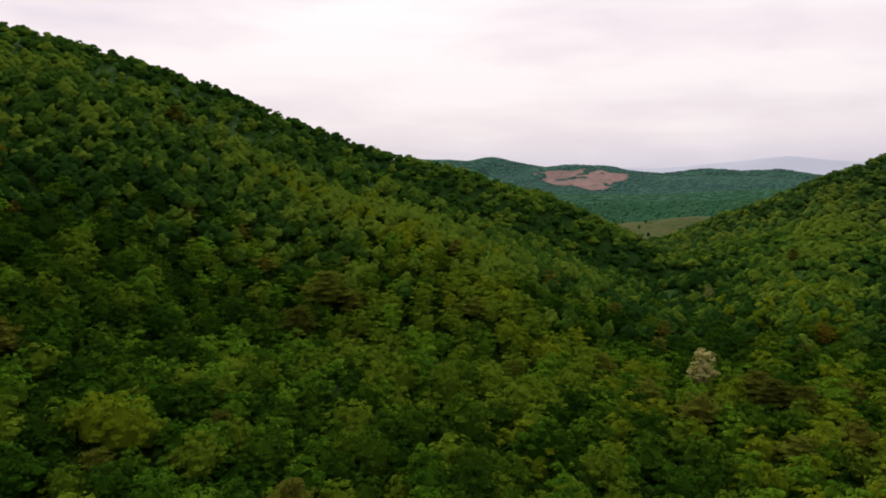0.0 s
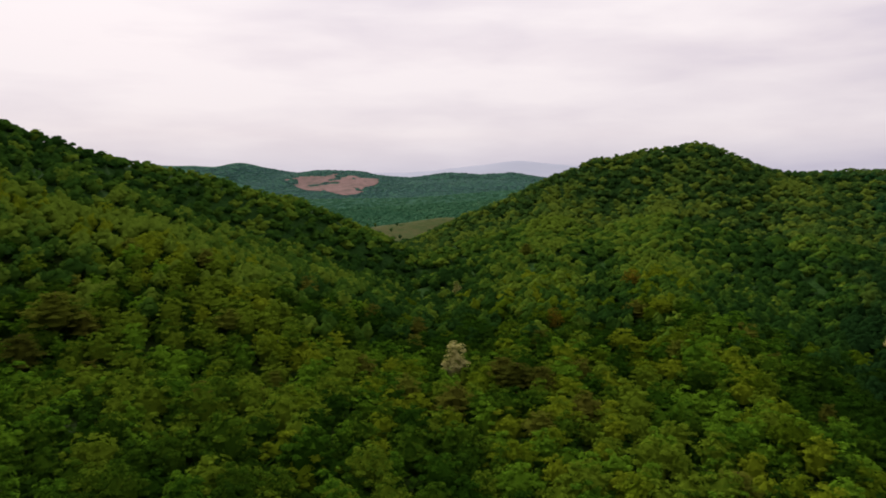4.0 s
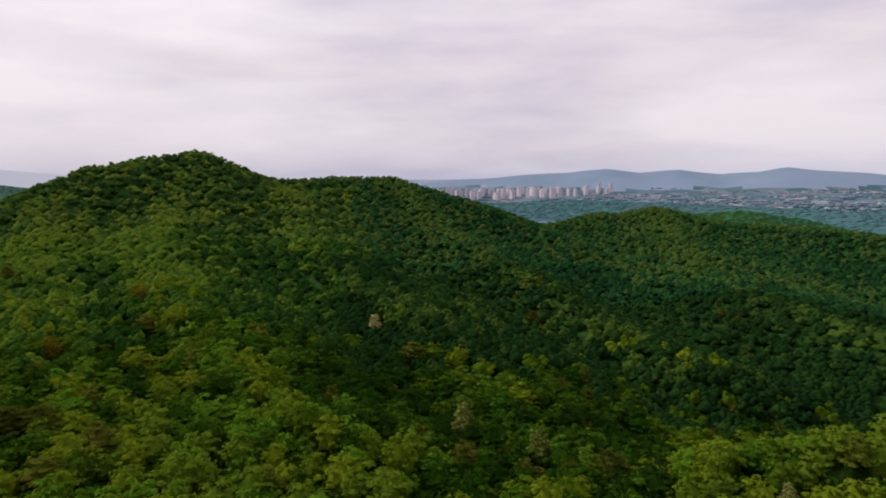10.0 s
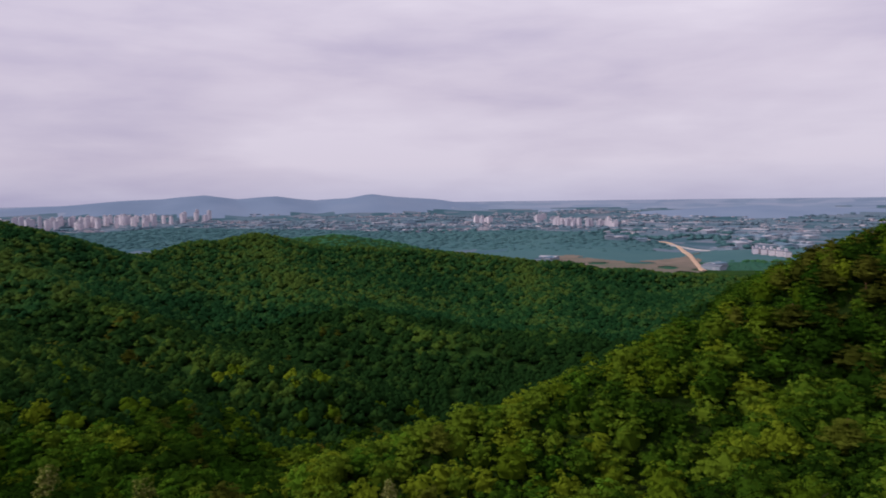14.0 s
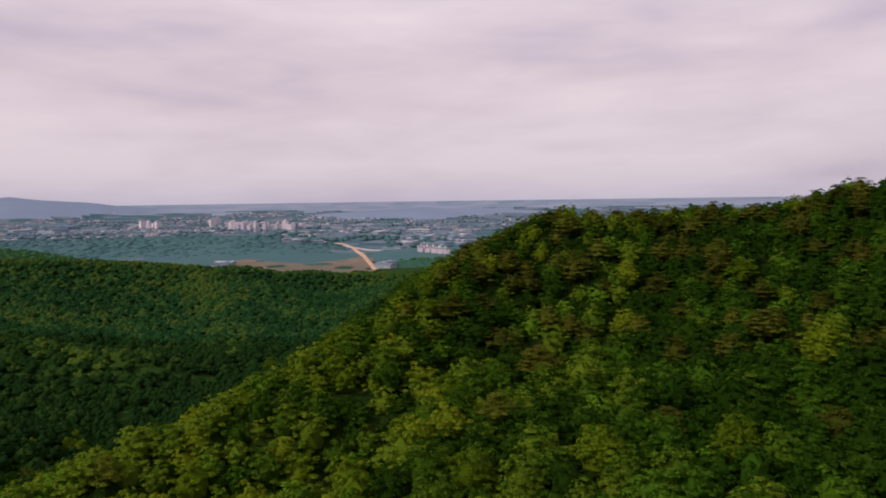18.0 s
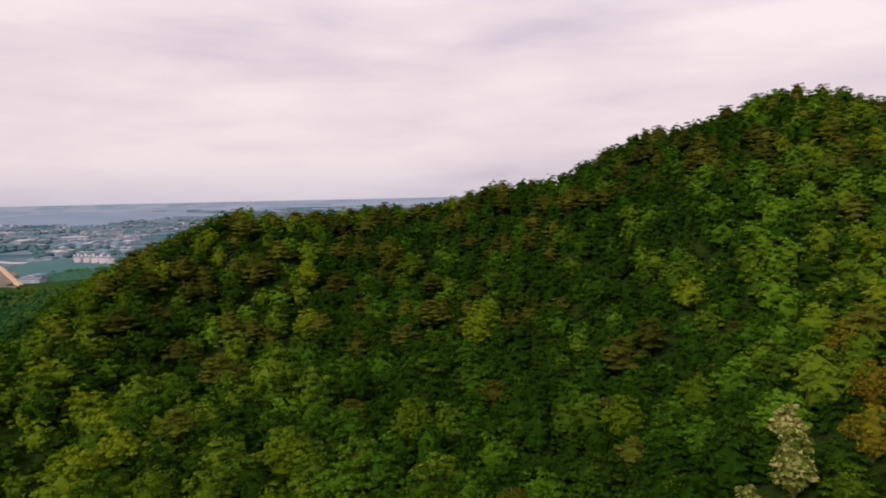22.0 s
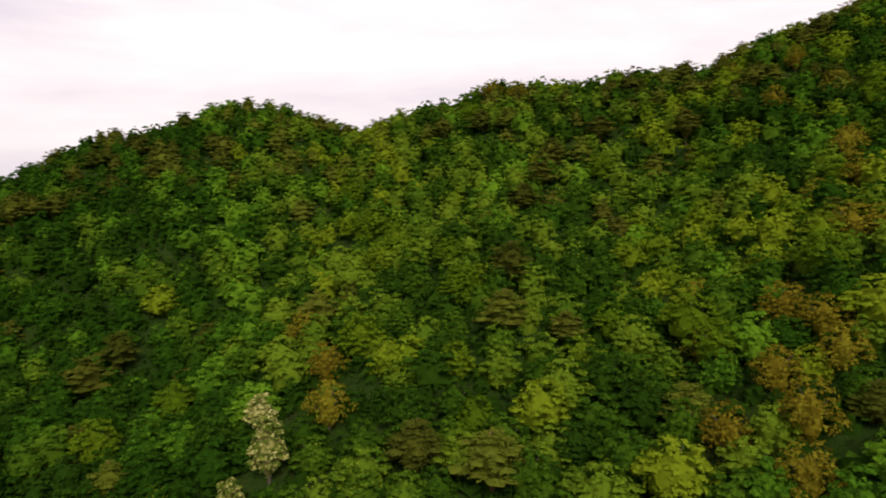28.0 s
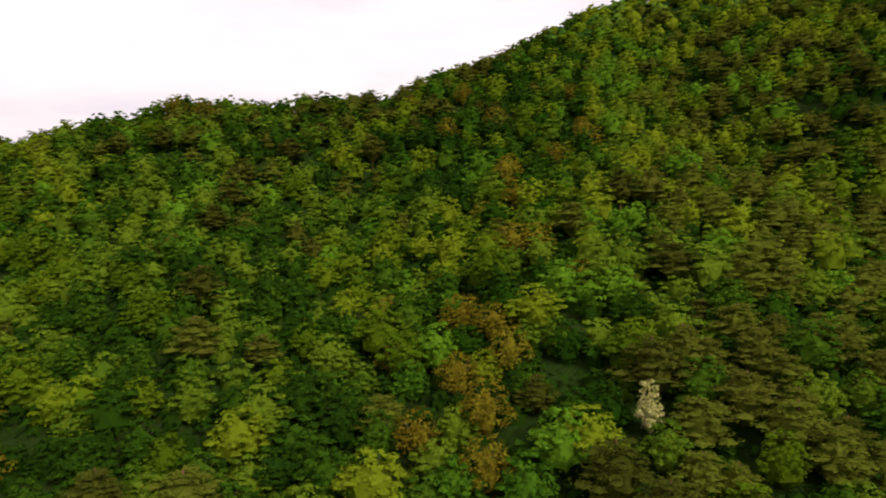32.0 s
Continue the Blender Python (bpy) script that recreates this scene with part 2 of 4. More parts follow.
east_spur = spine((97.4, -4.9, 820), (98, -6.9, 680), (99.4, -9.3, 520), (100, -11.5, 410))
south_spur = spine((70, -24.6, 120), (76, -22.1, 130), (80.8, -20.2, 138), (84, -18.9, 143), (88, -17.6, 149), (91, -16.6, 154), (95.5, -15.5, 160),
                   (100.8, -14.3, 167), (102.6, -13.0, 170), (106, -11.7, 176), (109.7, -10.6, 182), (112.3, -8.8, 190), (115.8, -6.8, 203), (118.5, -4.5, 216),
                   (121.4, -2.75, 228), (124.7, -0.95, 242), (126.4, -0.2, 247), (130, -0.75, 253), (133.6, -0.8, 258), (136.8, -0.75, 262))
south_ridge = spine((136.8, -0.75, 262), (139.5, -0.5, 262), (142.4, -0.2, 261), (145.1, 0.5, 259), (147.4, 1.15, 258), (153.8, 1.5, 255), (155.2, 2.35, 255), (157.5, 3.7, 255), (160.2, 5.15, 255),
                    (164.1, 5.85, 255), (166.4, 6.75, 256), (168.9, 7.68, 256), (170.6, 7.38, 256), (174.2, 6.05, 254), (177.1, 4.83, 252), (180, 5.55, 248), (183.3, 6.8, 245), (186, 7.05, 240),
                    (188.1, 8.0, 238), (193.5, 8.33, 234), (196.7, 8.5, 232), (198.5, 8.85, 234), (201.7, 9.05, 236), (205, 9.12, 239), (207.6, 9.3, 242), (209.8, 10.65, 248), (211.5, 11.1, 251))
summit_ridge = spine((211.5, 11.1, 251), (213, 11.5, 256), (217, 12.7, 272), (219, 13.6, 280), (222.5, 14.9, 295), (240, 18.5, 340), (262, 20, 380), (285, 15, 440))
apron_a = spine((138, -2.5, 240), (140, -8, 185), (142, -14, 135), (147, -23, 92))
apron_b = spine((191, 7.5, 234), (191, 0, 167), (189, -11, 118), (187, -25, 82))
apron_c = spine((221, 14, 285), (224, 5, 185), (228, -10, 122), (232, -24, 88))
apron_d = spine((-45, 11, 400), (-39, -1, 220), (-33, -12, 135), (-25, -25, 85))
back_hill = spine((74, -2.9, 1050), (79.5, -2.5, 1050), (82, -2.3, 1050), (85, -2.75, 1060), (89, -3.9, 1080), (94, -4.6, 1100))
clearing_spur = spine((12, -5.0, 810), (16, -4.25, 840), (19.3, -3.9, 865), (23, -3.8, 885), (30, -2.6, 920))
foothills = spine((2, -1.8, 1800), (9, -2.3, 1750), (15, -2.2, 1700), (22, -1.9, 1700), (30, -1.3, 1750), (36, -1.0, 1800))
north_hills = spine((-6, 0.3, 3000), (0.3, 0.5, 3000), (2.2, 0.3, 3000), (4, 0.62, 3000), (7.3, 0.0, 2950), (8.6, -0.15, 2900),
                    (10.1, 0.12, 2900), (11.2, -0.02, 2880), (12.6, 0.0, 2850), (14.7, -0.4, 2800), (17.4, -0.45, 2800), (20.2, -0.1, 2800),
                    (22.9, -0.3, 2800), (25.5, -0.1, 2800), (28.2, -0.5, 2800), (36, -0.5, 2800))
quarry_hill = spine((6, -1.2, 2750), (9, -0.25, 2820), (10.5, 0.1, 2850), (12, -0.2, 2800), (16, -0.75, 2700), (22, -0.8, 2600), (30, -0.9, 2600))
green_belt = spine((56, -1.95, 2000), (63, -2.05, 2000), (70, -2.0, 1950), (79, -2.2, 1850), (88, -2.7, 1700), (97, -2.55, 1650),
                   (101, -2.75, 1560), (104, -3.3, 1470))
town_wood = spine((111.5, -4.2, 1330), (114, -3.9, 1330), (118, -3.8, 1330), (124, -3.5, 1350))
town_hill = spine((108.5, -0.95, 3900), (112, -0.75, 3900), (115, -0.7, 3900), (119, -0.85, 3900), (124, -1.0, 3900))
city_hills = spine((58, -0.3, 4500), (62, -0.1, 4500), (66, 0.22, 4500), (69, 0.3, 4500), (72, 0.6, 4500), (74.5, 0.32, 4500), (77.5, 0.5, 4500),
                   (80.5, 0.15, 4500), (83, 0.3, 4500), (85, 0.62, 4500), (87, 0.35, 4500), (90, 0.1, 4500), (94, -0.35, 4500))
north_mountain = spine((19, 0.0, 4700), (22, 0.35, 4700), (24, 0.6, 4700), (26, 0.85, 4700), (29, 0.6, 4700), (34, 0.2, 4700))
# crest, side slope, rounding of the crest
CRESTS = [(north_ridge, 0.50, 12), (far_ridge, 0.34, 14), (peak_spur, 0.38, 7), (saddle_spur, 0.34, 9), (shoulder_spur, 0.36, 8), (bump_spur, 0.26, 10), (east_spur, 0.22, 12), (near_spur, 0.36, 10), (hill_spur, 0.46, 7), (south_spur, 0.62, 6),
          (south_ridge, 0.62, 8), (summit_ridge, 0.75, 12), (apron_a, 0.38, 14), (apron_b, 0.45, 10), (apron_c, 0.45, 10), (apron_d, 0.42, 10),
          (back_hill, 0.30, 25), (clearing_spur, 0.22, 20), (foothills, 0.10, 60), (north_hills, 0.26, 30), (quarry_hill, 0.19, 40), (green_belt, 0.14, 40),
          (town_wood, 0.14, 30), (town_hill, 0.10, 80), (city_hills, 0.22, 25), (north_mountain, 0.15, 60)]
valley = np.array([(0, -60, 66), (20, 30, 62), (92, 58, 51), (160, 66, 40), (293, 45, 18), (600, -40, 12), (900, -125, 10), (1280, -225, 0)], float)


def to_line(x, y, pts):
    """Distance to each stretch of a line, and the line's height there."""
    for a, b in zip(pts[:-1], pts[1:]):
        dx, dy = b[0] - a[0], b[1] - a[1]
        s = np.clip(((x - a[0]) * dx + (y - a[1]) * dy) / (dx * dx + dy * dy), 0, 1)
        yield np.hypot(x - a[0] - s * dx, y - a[1] - s * dy), a[2] + s * (b[2] - a[2])


def ripple(x, y, size, seed):
    """Smooth noise between -1 and 1."""
    gx, gy = x / size, y / size
    ix, iy = np.floor(gx).astype(np.int64), np.floor(gy).astype(np.int64)
    u, v = gx - ix, gy - iy
    u, v = u * u * (3 - 2 * u), v * v * (3 - 2 * v)

    def rnd(i, j):
        q = (i * 374761393 + j * 668265263 + seed * 974711) & 0x7FFFFFFF
        q = ((q ^ (q >> 13)) * 1274126177) & 0x7FFFFFFF
        return ((q ^ (q >> 16)) & 0xFFFF) / 32767.5 - 1
    return (rnd(ix, iy) * (1 - u) + rnd(ix + 1, iy) * u) * (1 - v) + (rnd(ix, iy + 1) * (1 - u) + rnd(ix + 1, iy + 1) * u) * v


def canopy(x, y):
    """Height of the tree tops (or of open ground) over the plain."""
    x, y = np.asarray(x, float), np.asarray(y, float)
    d = np.hypot(x, y)
    best, floor = np.full(x.shape, 1e9), np.zeros(x.shape)
    for dist, z in to_line(x, y, valley):
        near = dist < best
        best = np.where(near, dist, best)
        floor = np.where(near, z, floor)
    floor = floor + np.minimum(0.10 * best, 12)
    floor = np.minimum(floor, np.clip(65 - (d - 150) * 0.2, 12 * np.clip((1150 - d) / 250, 0, 1), None) + np.where(d < 150, 50, 0))
    parts, off = [floor], np.full(x.shape, 1e9)
    for pts, slope, rnd in CRESTS:
        top, near_by = np.full(x.shape, -1e9), np.full(x.shape, 1e9)
        for dist, z in to_line(x, y, pts):
            near_by = np.minimum(near_by, dist)
            top = np.maximum(top, z - slope * (np.sqrt(dist * dist + rnd * rnd) - rnd))
        parts.append(top)
        off = np.minimum(off, near_by)
    k = 3.0
    stack = np.stack(parts)
    peak = stack.max(0)
    h = peak + k * np.log(np.exp((stack - peak) / k).sum(0)) - 0.5
    h = h + (1.4 * ripple(x, y, 55, 1) + 0.9 * ripple(x, y, 21, 2)) * np.clip((1500 - d) / 600, 0, 1) * np.clip(h / 20, 0, 1)
    # gullies and ribs on the flanks, none on the crests
    ribs = 0.9 - 2 * np.abs(ripple(x, y, 130, 5)) + 0.4 * ripple(x, y, 45, 6)
    bearing = np.degrees(np.arctan2(x, y))
    ribs = ribs * np.where((d > 420) & (d < 960), np.clip(np.abs(bearing - 17.5) / 3 - 1.6, 0, 1), 1)
    h = h + 6 * ribs * np.clip((off - 10) / 45, 0, 1) * np.clip((d - 140) / 160, 0, 1) * np.clip((1300 - d) / 300, 0, 1)
    h = h + 5 * ripple(x, y, 170, 3) * np.clip((d - 1400) / 400, 0, 1) * np.clip((h - 8) / 30, 0, 1)
    rim = np.clip((d - 2600) / 2360, 0, 1)
    return np.maximum(h, 96 * rim ** 2)


TREE = 10.4


def mesh_of(name, v, f, mats, index=None, tint=None, smooth=False):
    me = bpy.data.meshes.new(name)
    v, f = np.asarray(v, np.float32), np.asarray(f, np.int32)
    me.vertices.add(len(v))
    me.vertices.foreach_set("co", v.ravel())
    me.loops.add(f.size)
    me.loops.foreach_set("vertex_index", f.ravel())
    me.polygons.add(len(f))
    me.polygons.foreach_set("loop_start", np.arange(0, f.size, f.shape[1], dtype=np.int32))
    for m in mats:
        me.materials.append(m)
    if index is not None:
        me.polygons.foreach_set("material_index", np.asarray(index, np.int32))
    if tint is not None:
        at = me.attributes.new("tint", "FLOAT", "POINT")
        at.data.foreach_set("value", np.asarray(tint, np.float32))
    me.polygons.foreach_set("use_smooth", np.full(len(f), smooth))
    me.update(calc_edges=True)
    return me


SPOKES = 720
RADII = np.concatenate([[0.02], np.linspace(4, 300, 44), np.geomspace(306, 4960, 136)])
_r, _a = np.meshgrid(RADII, np.arange(SPOKES) * 2 * math.pi / SPOKES, indexing="ij")
TOPS = canopy((_r * np.sin(_a)).ravel(), (_r * np.cos(_a)).ravel()).reshape(_r.shape)
RISE = np.maximum.accumulate((TOPS - EYE[2]) / _r, axis=0)


def from_net(net, x, y, shift=0.0):
    """Reads a net of spokes and rings at any place."""
    d = np.hypot(x, y) * (1 - shift)
    i = np.clip(np.searchsorted(RADII, d) - 1, 0, len(RADII) - 2)
    u = np.clip((d - RADII[i]) / (RADII[i + 1] - RADII[i]), 0, 1)
    s = (np.arctan2(x, y) % (2 * math.pi)) * SPOKES / (2 * math.pi)
    j = np.floor(s).astype(int)
    v, j, j2 = s - j, j % SPOKES, (j + 1) % SPOKES
    return (net[i, j] * (1 - v) + net[i, j2] * v) * (1 - u) + (net[i + 1, j] * (1 - v) + net[i + 1, j2] * v) * u


def top_z(x, y):
    return from_net(TOPS, np.asarray(x, float), np.asarray(y, float))


def tall(x, y):
    """How high the wood stands over the ground, fading out towards the open plain."""
    d = np.hypot(x, y)
    open_land = np.where(clearing(x, y), 0.1, 1.0)
    return TREE * open_land * np.clip((1500 - d) / 400, 0, 1) * np.clip((top_z(x, y) - 1) / 7, 0, 1)


def bushy(x, y):
    """Share of tree height left clear: the ground sheet is raised so gaps don't go black."""
    return 0.70 - 0.14 * np.clip((np.hypot(x, y) - 190) / 150, 0, 1)


def ground_z(x, y):
    return top_z(x, y) - tall(x, y) * bushy(x, y)


def root_z(x, y):
    return top_z(x, y) - tall(x, y)


def clearing(x, y):
    az, d = np.degrees(np.arctan2(x, y)), np.hypot(x, y)
    return (az > 13.6) & (az < 20.8 + 0.8 * ripple(x, y, 60, 44)) & (d > 715) & (d < 858 + (az - 17) * 6)


def quarry(x, y):
    a, d = np.degrees(np.arctan2(x, y)), np.hypot(x, y)
    return ((a > 7.4 + 0.9 * ripple(x, y, 120, 31)) & (a < 14.4 + 1.2 * ripple(x, y, 150, 32)) & (d < 2715 + 55 * ripple(x, y, 70, 34))
            & (d > 2330 + 110 * ripple(x, y, 140, 33) + 30 * np.abs(a - 11.4) ** 1.7) & (ripple(x, y, 62, 35) + 0.5 * ripple(x, y, 28, 46) < 0.55))


def build_ground():
    na, radii = SPOKES, RADII
    x, y = _r * np.sin(_a), _r * np.cos(_a)
    z = ground_z(x.ravel(), y.ravel()).reshape(x.shape)
    v = np.stack([x, y, z], -1).reshape(-1, 3)
    i, j = np.meshgrid(np.arange(len(radii) - 1), np.arange(na), indexing="ij")
    j2 = (j + 1) % na
    f = np.stack([i * na + j, i * na + j2, (i + 1) * na + j2, (i + 1) * na + j], -1).reshape(-1, 4)
    fan = np.arange(1, na - 2, 2)
    f = np.concatenate([f, np.stack([0 * fan, fan + 2, fan + 1, fan], -1)])
    c = v[f].mean(1)
    d = np.hypot(c[:, 0], c[:, 1])
    bearing = np.degrees(np.arctan2(c[:, 0], c[:, 1]))
    wob = ripple(c[:, 0], c[:, 1], 130, 9)
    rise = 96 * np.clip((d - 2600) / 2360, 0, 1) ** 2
    # zones past 1130 m take the colours that have haze painted in
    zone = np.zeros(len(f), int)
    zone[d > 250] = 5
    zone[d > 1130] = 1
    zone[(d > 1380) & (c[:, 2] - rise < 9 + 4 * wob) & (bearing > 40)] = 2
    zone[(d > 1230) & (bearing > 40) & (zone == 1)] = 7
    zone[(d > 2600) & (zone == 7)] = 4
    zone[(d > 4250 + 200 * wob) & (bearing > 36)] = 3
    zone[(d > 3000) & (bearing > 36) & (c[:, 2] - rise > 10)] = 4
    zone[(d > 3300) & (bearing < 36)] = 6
    me = mesh_of("ground", v, f, [m_floor, m_far_wood, m_plain, m_rim, m_haze_hill, m_under, m_haze_mountain, m_belt], zone)
    me.polygons.foreach_set("use_smooth", np.ones(len(f), bool))
    tagged(new("ground", me), "wooded hill country falling to a wide plain coloured as through haze", "ground", kind="structure")


build_ground()


def drape(name, az, d, inside, mat, lift, label, category):
    """Open land lying on the ground sheet: bearings and distances as (first, last, steps)."""
    aa, dd = np.meshgrid(np.radians(np.linspace(*az)), np.linspace(*d), indexing="ij")
    x, y = (dd * np.sin(aa)).ravel(), (dd * np.cos(aa)).ravel()
    v = np.stack([x, y, ground_z(x, y) + lift], -1)
    n, m = aa.shape
    i, j = np.meshgrid(np.arange(n - 1), np.arange(m - 1), indexing="ij")
    f = np.stack([i * m + j, i * m + j + 1, (i + 1) * m + j + 1, (i + 1) * m + j], -1).reshape(-1, 4)
    c = v[f].mean(1)
    f = f[inside(np.degrees(np.arctan2(c[:, 0], c[:, 1])), np.hypot(c[:, 0], c[:, 1]), c[:, 0], c[:, 1])]
    used, back = np.unique(f, return_inverse=True)
    tagged(new(name, mesh_of(name, v[used], back.reshape(-1, 4)[:, ::-1], [mat], smooth=True)), label, category, kind="structure")


drape("quarry_ground", (6.4, 15.6, 110), (2250, 2900, 60),
      lambda a, d, x, y: quarry(x, y),
      m_quarry, 1.6, "reddish quarried slope bare of trees", "quarry")
drape("clearing_ground", (13.0, 22.0, 60), (700, 880, 50),
      lambda a, d, x, y: clearing(x, y) & (ripple(x, y, 14, 36) < 0.75), m_clearing, 0.5, "felled brown and olive clearing on a slope", "clearing")
drape("field_ground", (97.8, 114.2, 120), (950, 1460, 70),
      lambda a, d, x, y: (a > 98.3 + 0.5 * ripple(x, y, 50, 37)) & (a < 110.9 + 0.7 * ripple(x, y, 40, 45)) & (d > 1000) & (d < 1265 + 50 * np.sin((a - 98.4) * 0.6) + 35 * ripple(x, y, 60, 38))
      & (ripple(x, y, 45, 39) > -0.62), m_field, 0.9, "bare brown ploughed fields on the plain", "field")


# ---------------------------------------------------------------- trees
rng = np.random.default_rng(7)


def leaves(centres, normals, size, spread, slim=1.0):
    """One pointed leaf spray at each centre."""
    n = len(centres)
    nrm = normals + spread * rng.normal(size=(n, 3))
    nrm /= np.linalg.norm(nrm, axis=1, keepdims=True) + 1e-9
    ref = rng.normal(size=(n, 3))
    u = np.cross(nrm, ref)
    u /= np.linalg.norm(u, axis=1, keepdims=True) + 1e-9
    w = np.cross(nrm, u)
    s = size * rng.uniform(0.65, 1.4, (n, 1))
    v = np.stack([centres + u * s * 1.15 - 0.3 * s * nrm, centres - u * s * 0.75 + w * s * slim * 0.8, centres - u * s * 0.75 - w * s * slim * 0.8], 1)
    return v.reshape(-1, 3), np.arange(3 * n).reshape(-1, 3)


def tris(v, f):
    return v, np.concatenate([f[:, (0, 1, 2)], f[:, (0, 2, 3)]])


def blob(radius, height, rings, around, base, seed):
    """A closed uneven dome of quads, the shaded inside of a crown."""
    g = np.random.default_rng(seed)
    v = []
    for i in range(rings + 1):
        p = math.pi * (0.02 + 0.96 * i / rings)
        for j in range(around):
            q = 2 * math.pi * (j + 0.5 * (i % 2)) / around
            k = g.uniform(0.82, 1.12)
            v.append((radius * k * math.sin(p) * math.cos(q), radius * k * math.sin(p) * math.sin(q), base + height * 0.5 * (1 + k * math.cos(p))))
    f = [(i * around + j, (i + 1) * around + j, (i + 1) * around + (j + 1) % around, i * around + (j + 1) % around)
         for i in range(rings) for j in range(around)]
    return np.array(v), np.array(f)


def caps(centres, radii, flat, seed):
    """Low uneven five-sided caps, the shaded inside of each clump."""
    g = np.random.default_rng(seed)
    n, turn = len(centres), np.arange(5) * 2 * math.pi / 5
    unit = np.concatenate([[(0, 0, flat)], np.stack([np.cos(turn), np.sin(turn), np.full(5, -0.2)], -1)])[None]
    v = np.asarray(centres)[:, None] + unit * g.uniform(0.7, 1.15, (n, 6, 1)) * np.asarray(radii)[:, None, None]
    f = np.array([(0, 1 + i, 1 + (i + 1) % 5) for i in range(5)])
    return v.reshape(-1, 3), (f[None] + 6 * np.arange(n)[:, None, None]).reshape(-1, 3)


def cushions(centres, radii, flat, seed):
    """Low rounded uneven cushions, one at each centre."""
    g = np.random.default_rng(seed)
    n, turn = len(centres), np.arange(5) * 2 * math.pi / 5
    upper = np.stack([0.62 * np.cos(turn + 0.6), 0.62 * np.sin(turn + 0.6), np.full(5, 0.78 * flat)], -1)
    lower = np.stack([np.cos(turn), np.sin(turn), np.full(5, -1.1 * flat)], -1)
    unit = np.concatenate([[(0, 0, flat)], upper, lower])[None]
    v = np.asarray(centres)[:, None] + unit * g.uniform(0.8, 1.15, (n, 11, 1)) * np.asarray(radii)[:, None, None]
    f = []
    for i in range(5):
        j = (i + 1) % 5
        f += [(0, 1 + i, 1 + j), (1 + i, 6 + i, 6 + j), (1 + i, 6 + j, 1 + j)]
    return v.reshape(-1, 3), (np.array(f)[None] + 11 * np.arange(n)[:, None, None]).reshape(-1, 3)


LOBES = {3: (54, 26, 0.21), 2: (25, 14, 0.30), 1: (17, 26, 0.30), 0: (6, 8, 0.36)}


def lobed_crown(put, kind, detail, seed):
    """A broadleaf crown: a few boughs, each bearing flat cushions of leaf sprays with shade between them. Base of the tree at z = 0, top near 9.6."""
    g = np.random.default_rng(seed + 400)
    lobes, sprays, size = LOBES[detail]
    slim = kind == "cream"
    boughs = [(np.array([0.0, 0.0, 7.2 if slim else 6.7]), 1.3 if slim else 1.85)]
    count = 5 if detail > 1 else 4
    start = g.uniform(0, 6.28)
    for i in range(count):
        a = start + 2 * math.pi * (i + g.uniform(-0.25, 0.25)) / count
        out = g.uniform(1.4, 2.0) * (0.5 if slim else 1.0)
        boughs.append((np.array([out * math.cos(a), out * math.sin(a), g.uniform(3.8, 5.4) if slim else g.uniform(4.2, 5.5)]), g.uniform(1.4, 1.8) * (0.8 if slim else 1.0)))
    spots, radii = [], []
    for i in range(lobes):
        c, r = boughs[i % len(boughs)]
        zf = 1 - (1.7 if slim else 1.62) * ((i // len(boughs)) + 0.4) / (lobes / len(boughs))
        a = 2.39996 * i + g.uniform(-0.5, 0.5)
        rr = math.sqrt(max(0, 1 - zf * zf))
        out = np.array([rr * math.cos(a), rr * math.sin(a), zf * (1.0 if slim else 0.86)])
        spots.append(c + out * r * g.uniform(0.84, 1.08))
        radii.append(g.uniform(0.6, 1.05) * (1.5, 1.02, 0.9, 0.74)[detail])
    spots, radii = np.array(spots), np.array(radii)
    total = sprays if detail < 2 else lobes * sprays
    own = np.arange(total) % lobes
    q = g.normal(size=(total, 3)) + (0, 0, 0.55)
    q /= np.linalg.norm(q, axis=1, keepdims=True)
    q[:, 2] = np.where(q[:, 2] < -0.15, -q[:, 2], q[:, 2])
    flat = 0.62 if slim else 0.46
    thin = 0.7 if kind == "russet" else 1.0
    if detail > 1:
        # sprays low on the sides, under the cushions
        low = 190 if detail == 3 else 52
        a, h = g.uniform(0, 6.28, low), g.uniform(0.0, 1.0, low)
        wide = np.sqrt(1 - (1.7 * h - 0.75) ** 2) * (1.55 if slim else 2.65)
        side = np.stack([np.cos(a), np.sin(a), 1.4 * h - 0.3], -1)
        mid = np.stack([wide * np.cos(a), wide * np.sin(a), 2.3 + 6.0 * h], -1) + 0.2 * g.normal(size=(low, 3))
        put(*leaves(mid, side, size * 1.15, 0.25))
    put(*leaves(spots[own] + q * radii[own][:, None] * (1.05, 1.05, flat), q * (0.75, 0.75, 1.0) + (0, 0, 0.3), size * thin, 0.16))
    if detail < 2:
        put(*cushions(spots, radii * 1.08, flat, seed))
    elif kind != "russet":
        put(*caps(spots, radii * 0.92, flat * 0.9, seed))
    core, base, high = ((2.8, 2.2, 5.4) if detail < 2 else (2.35, 1.5, 5.6))
    put(*tris(*blob(core * (0.56 if kind == "russet" else 0.6 if slim else 1.0), high, 3 if detail > 1 else 2, 7 if detail > 1 else 6, base, seed)))



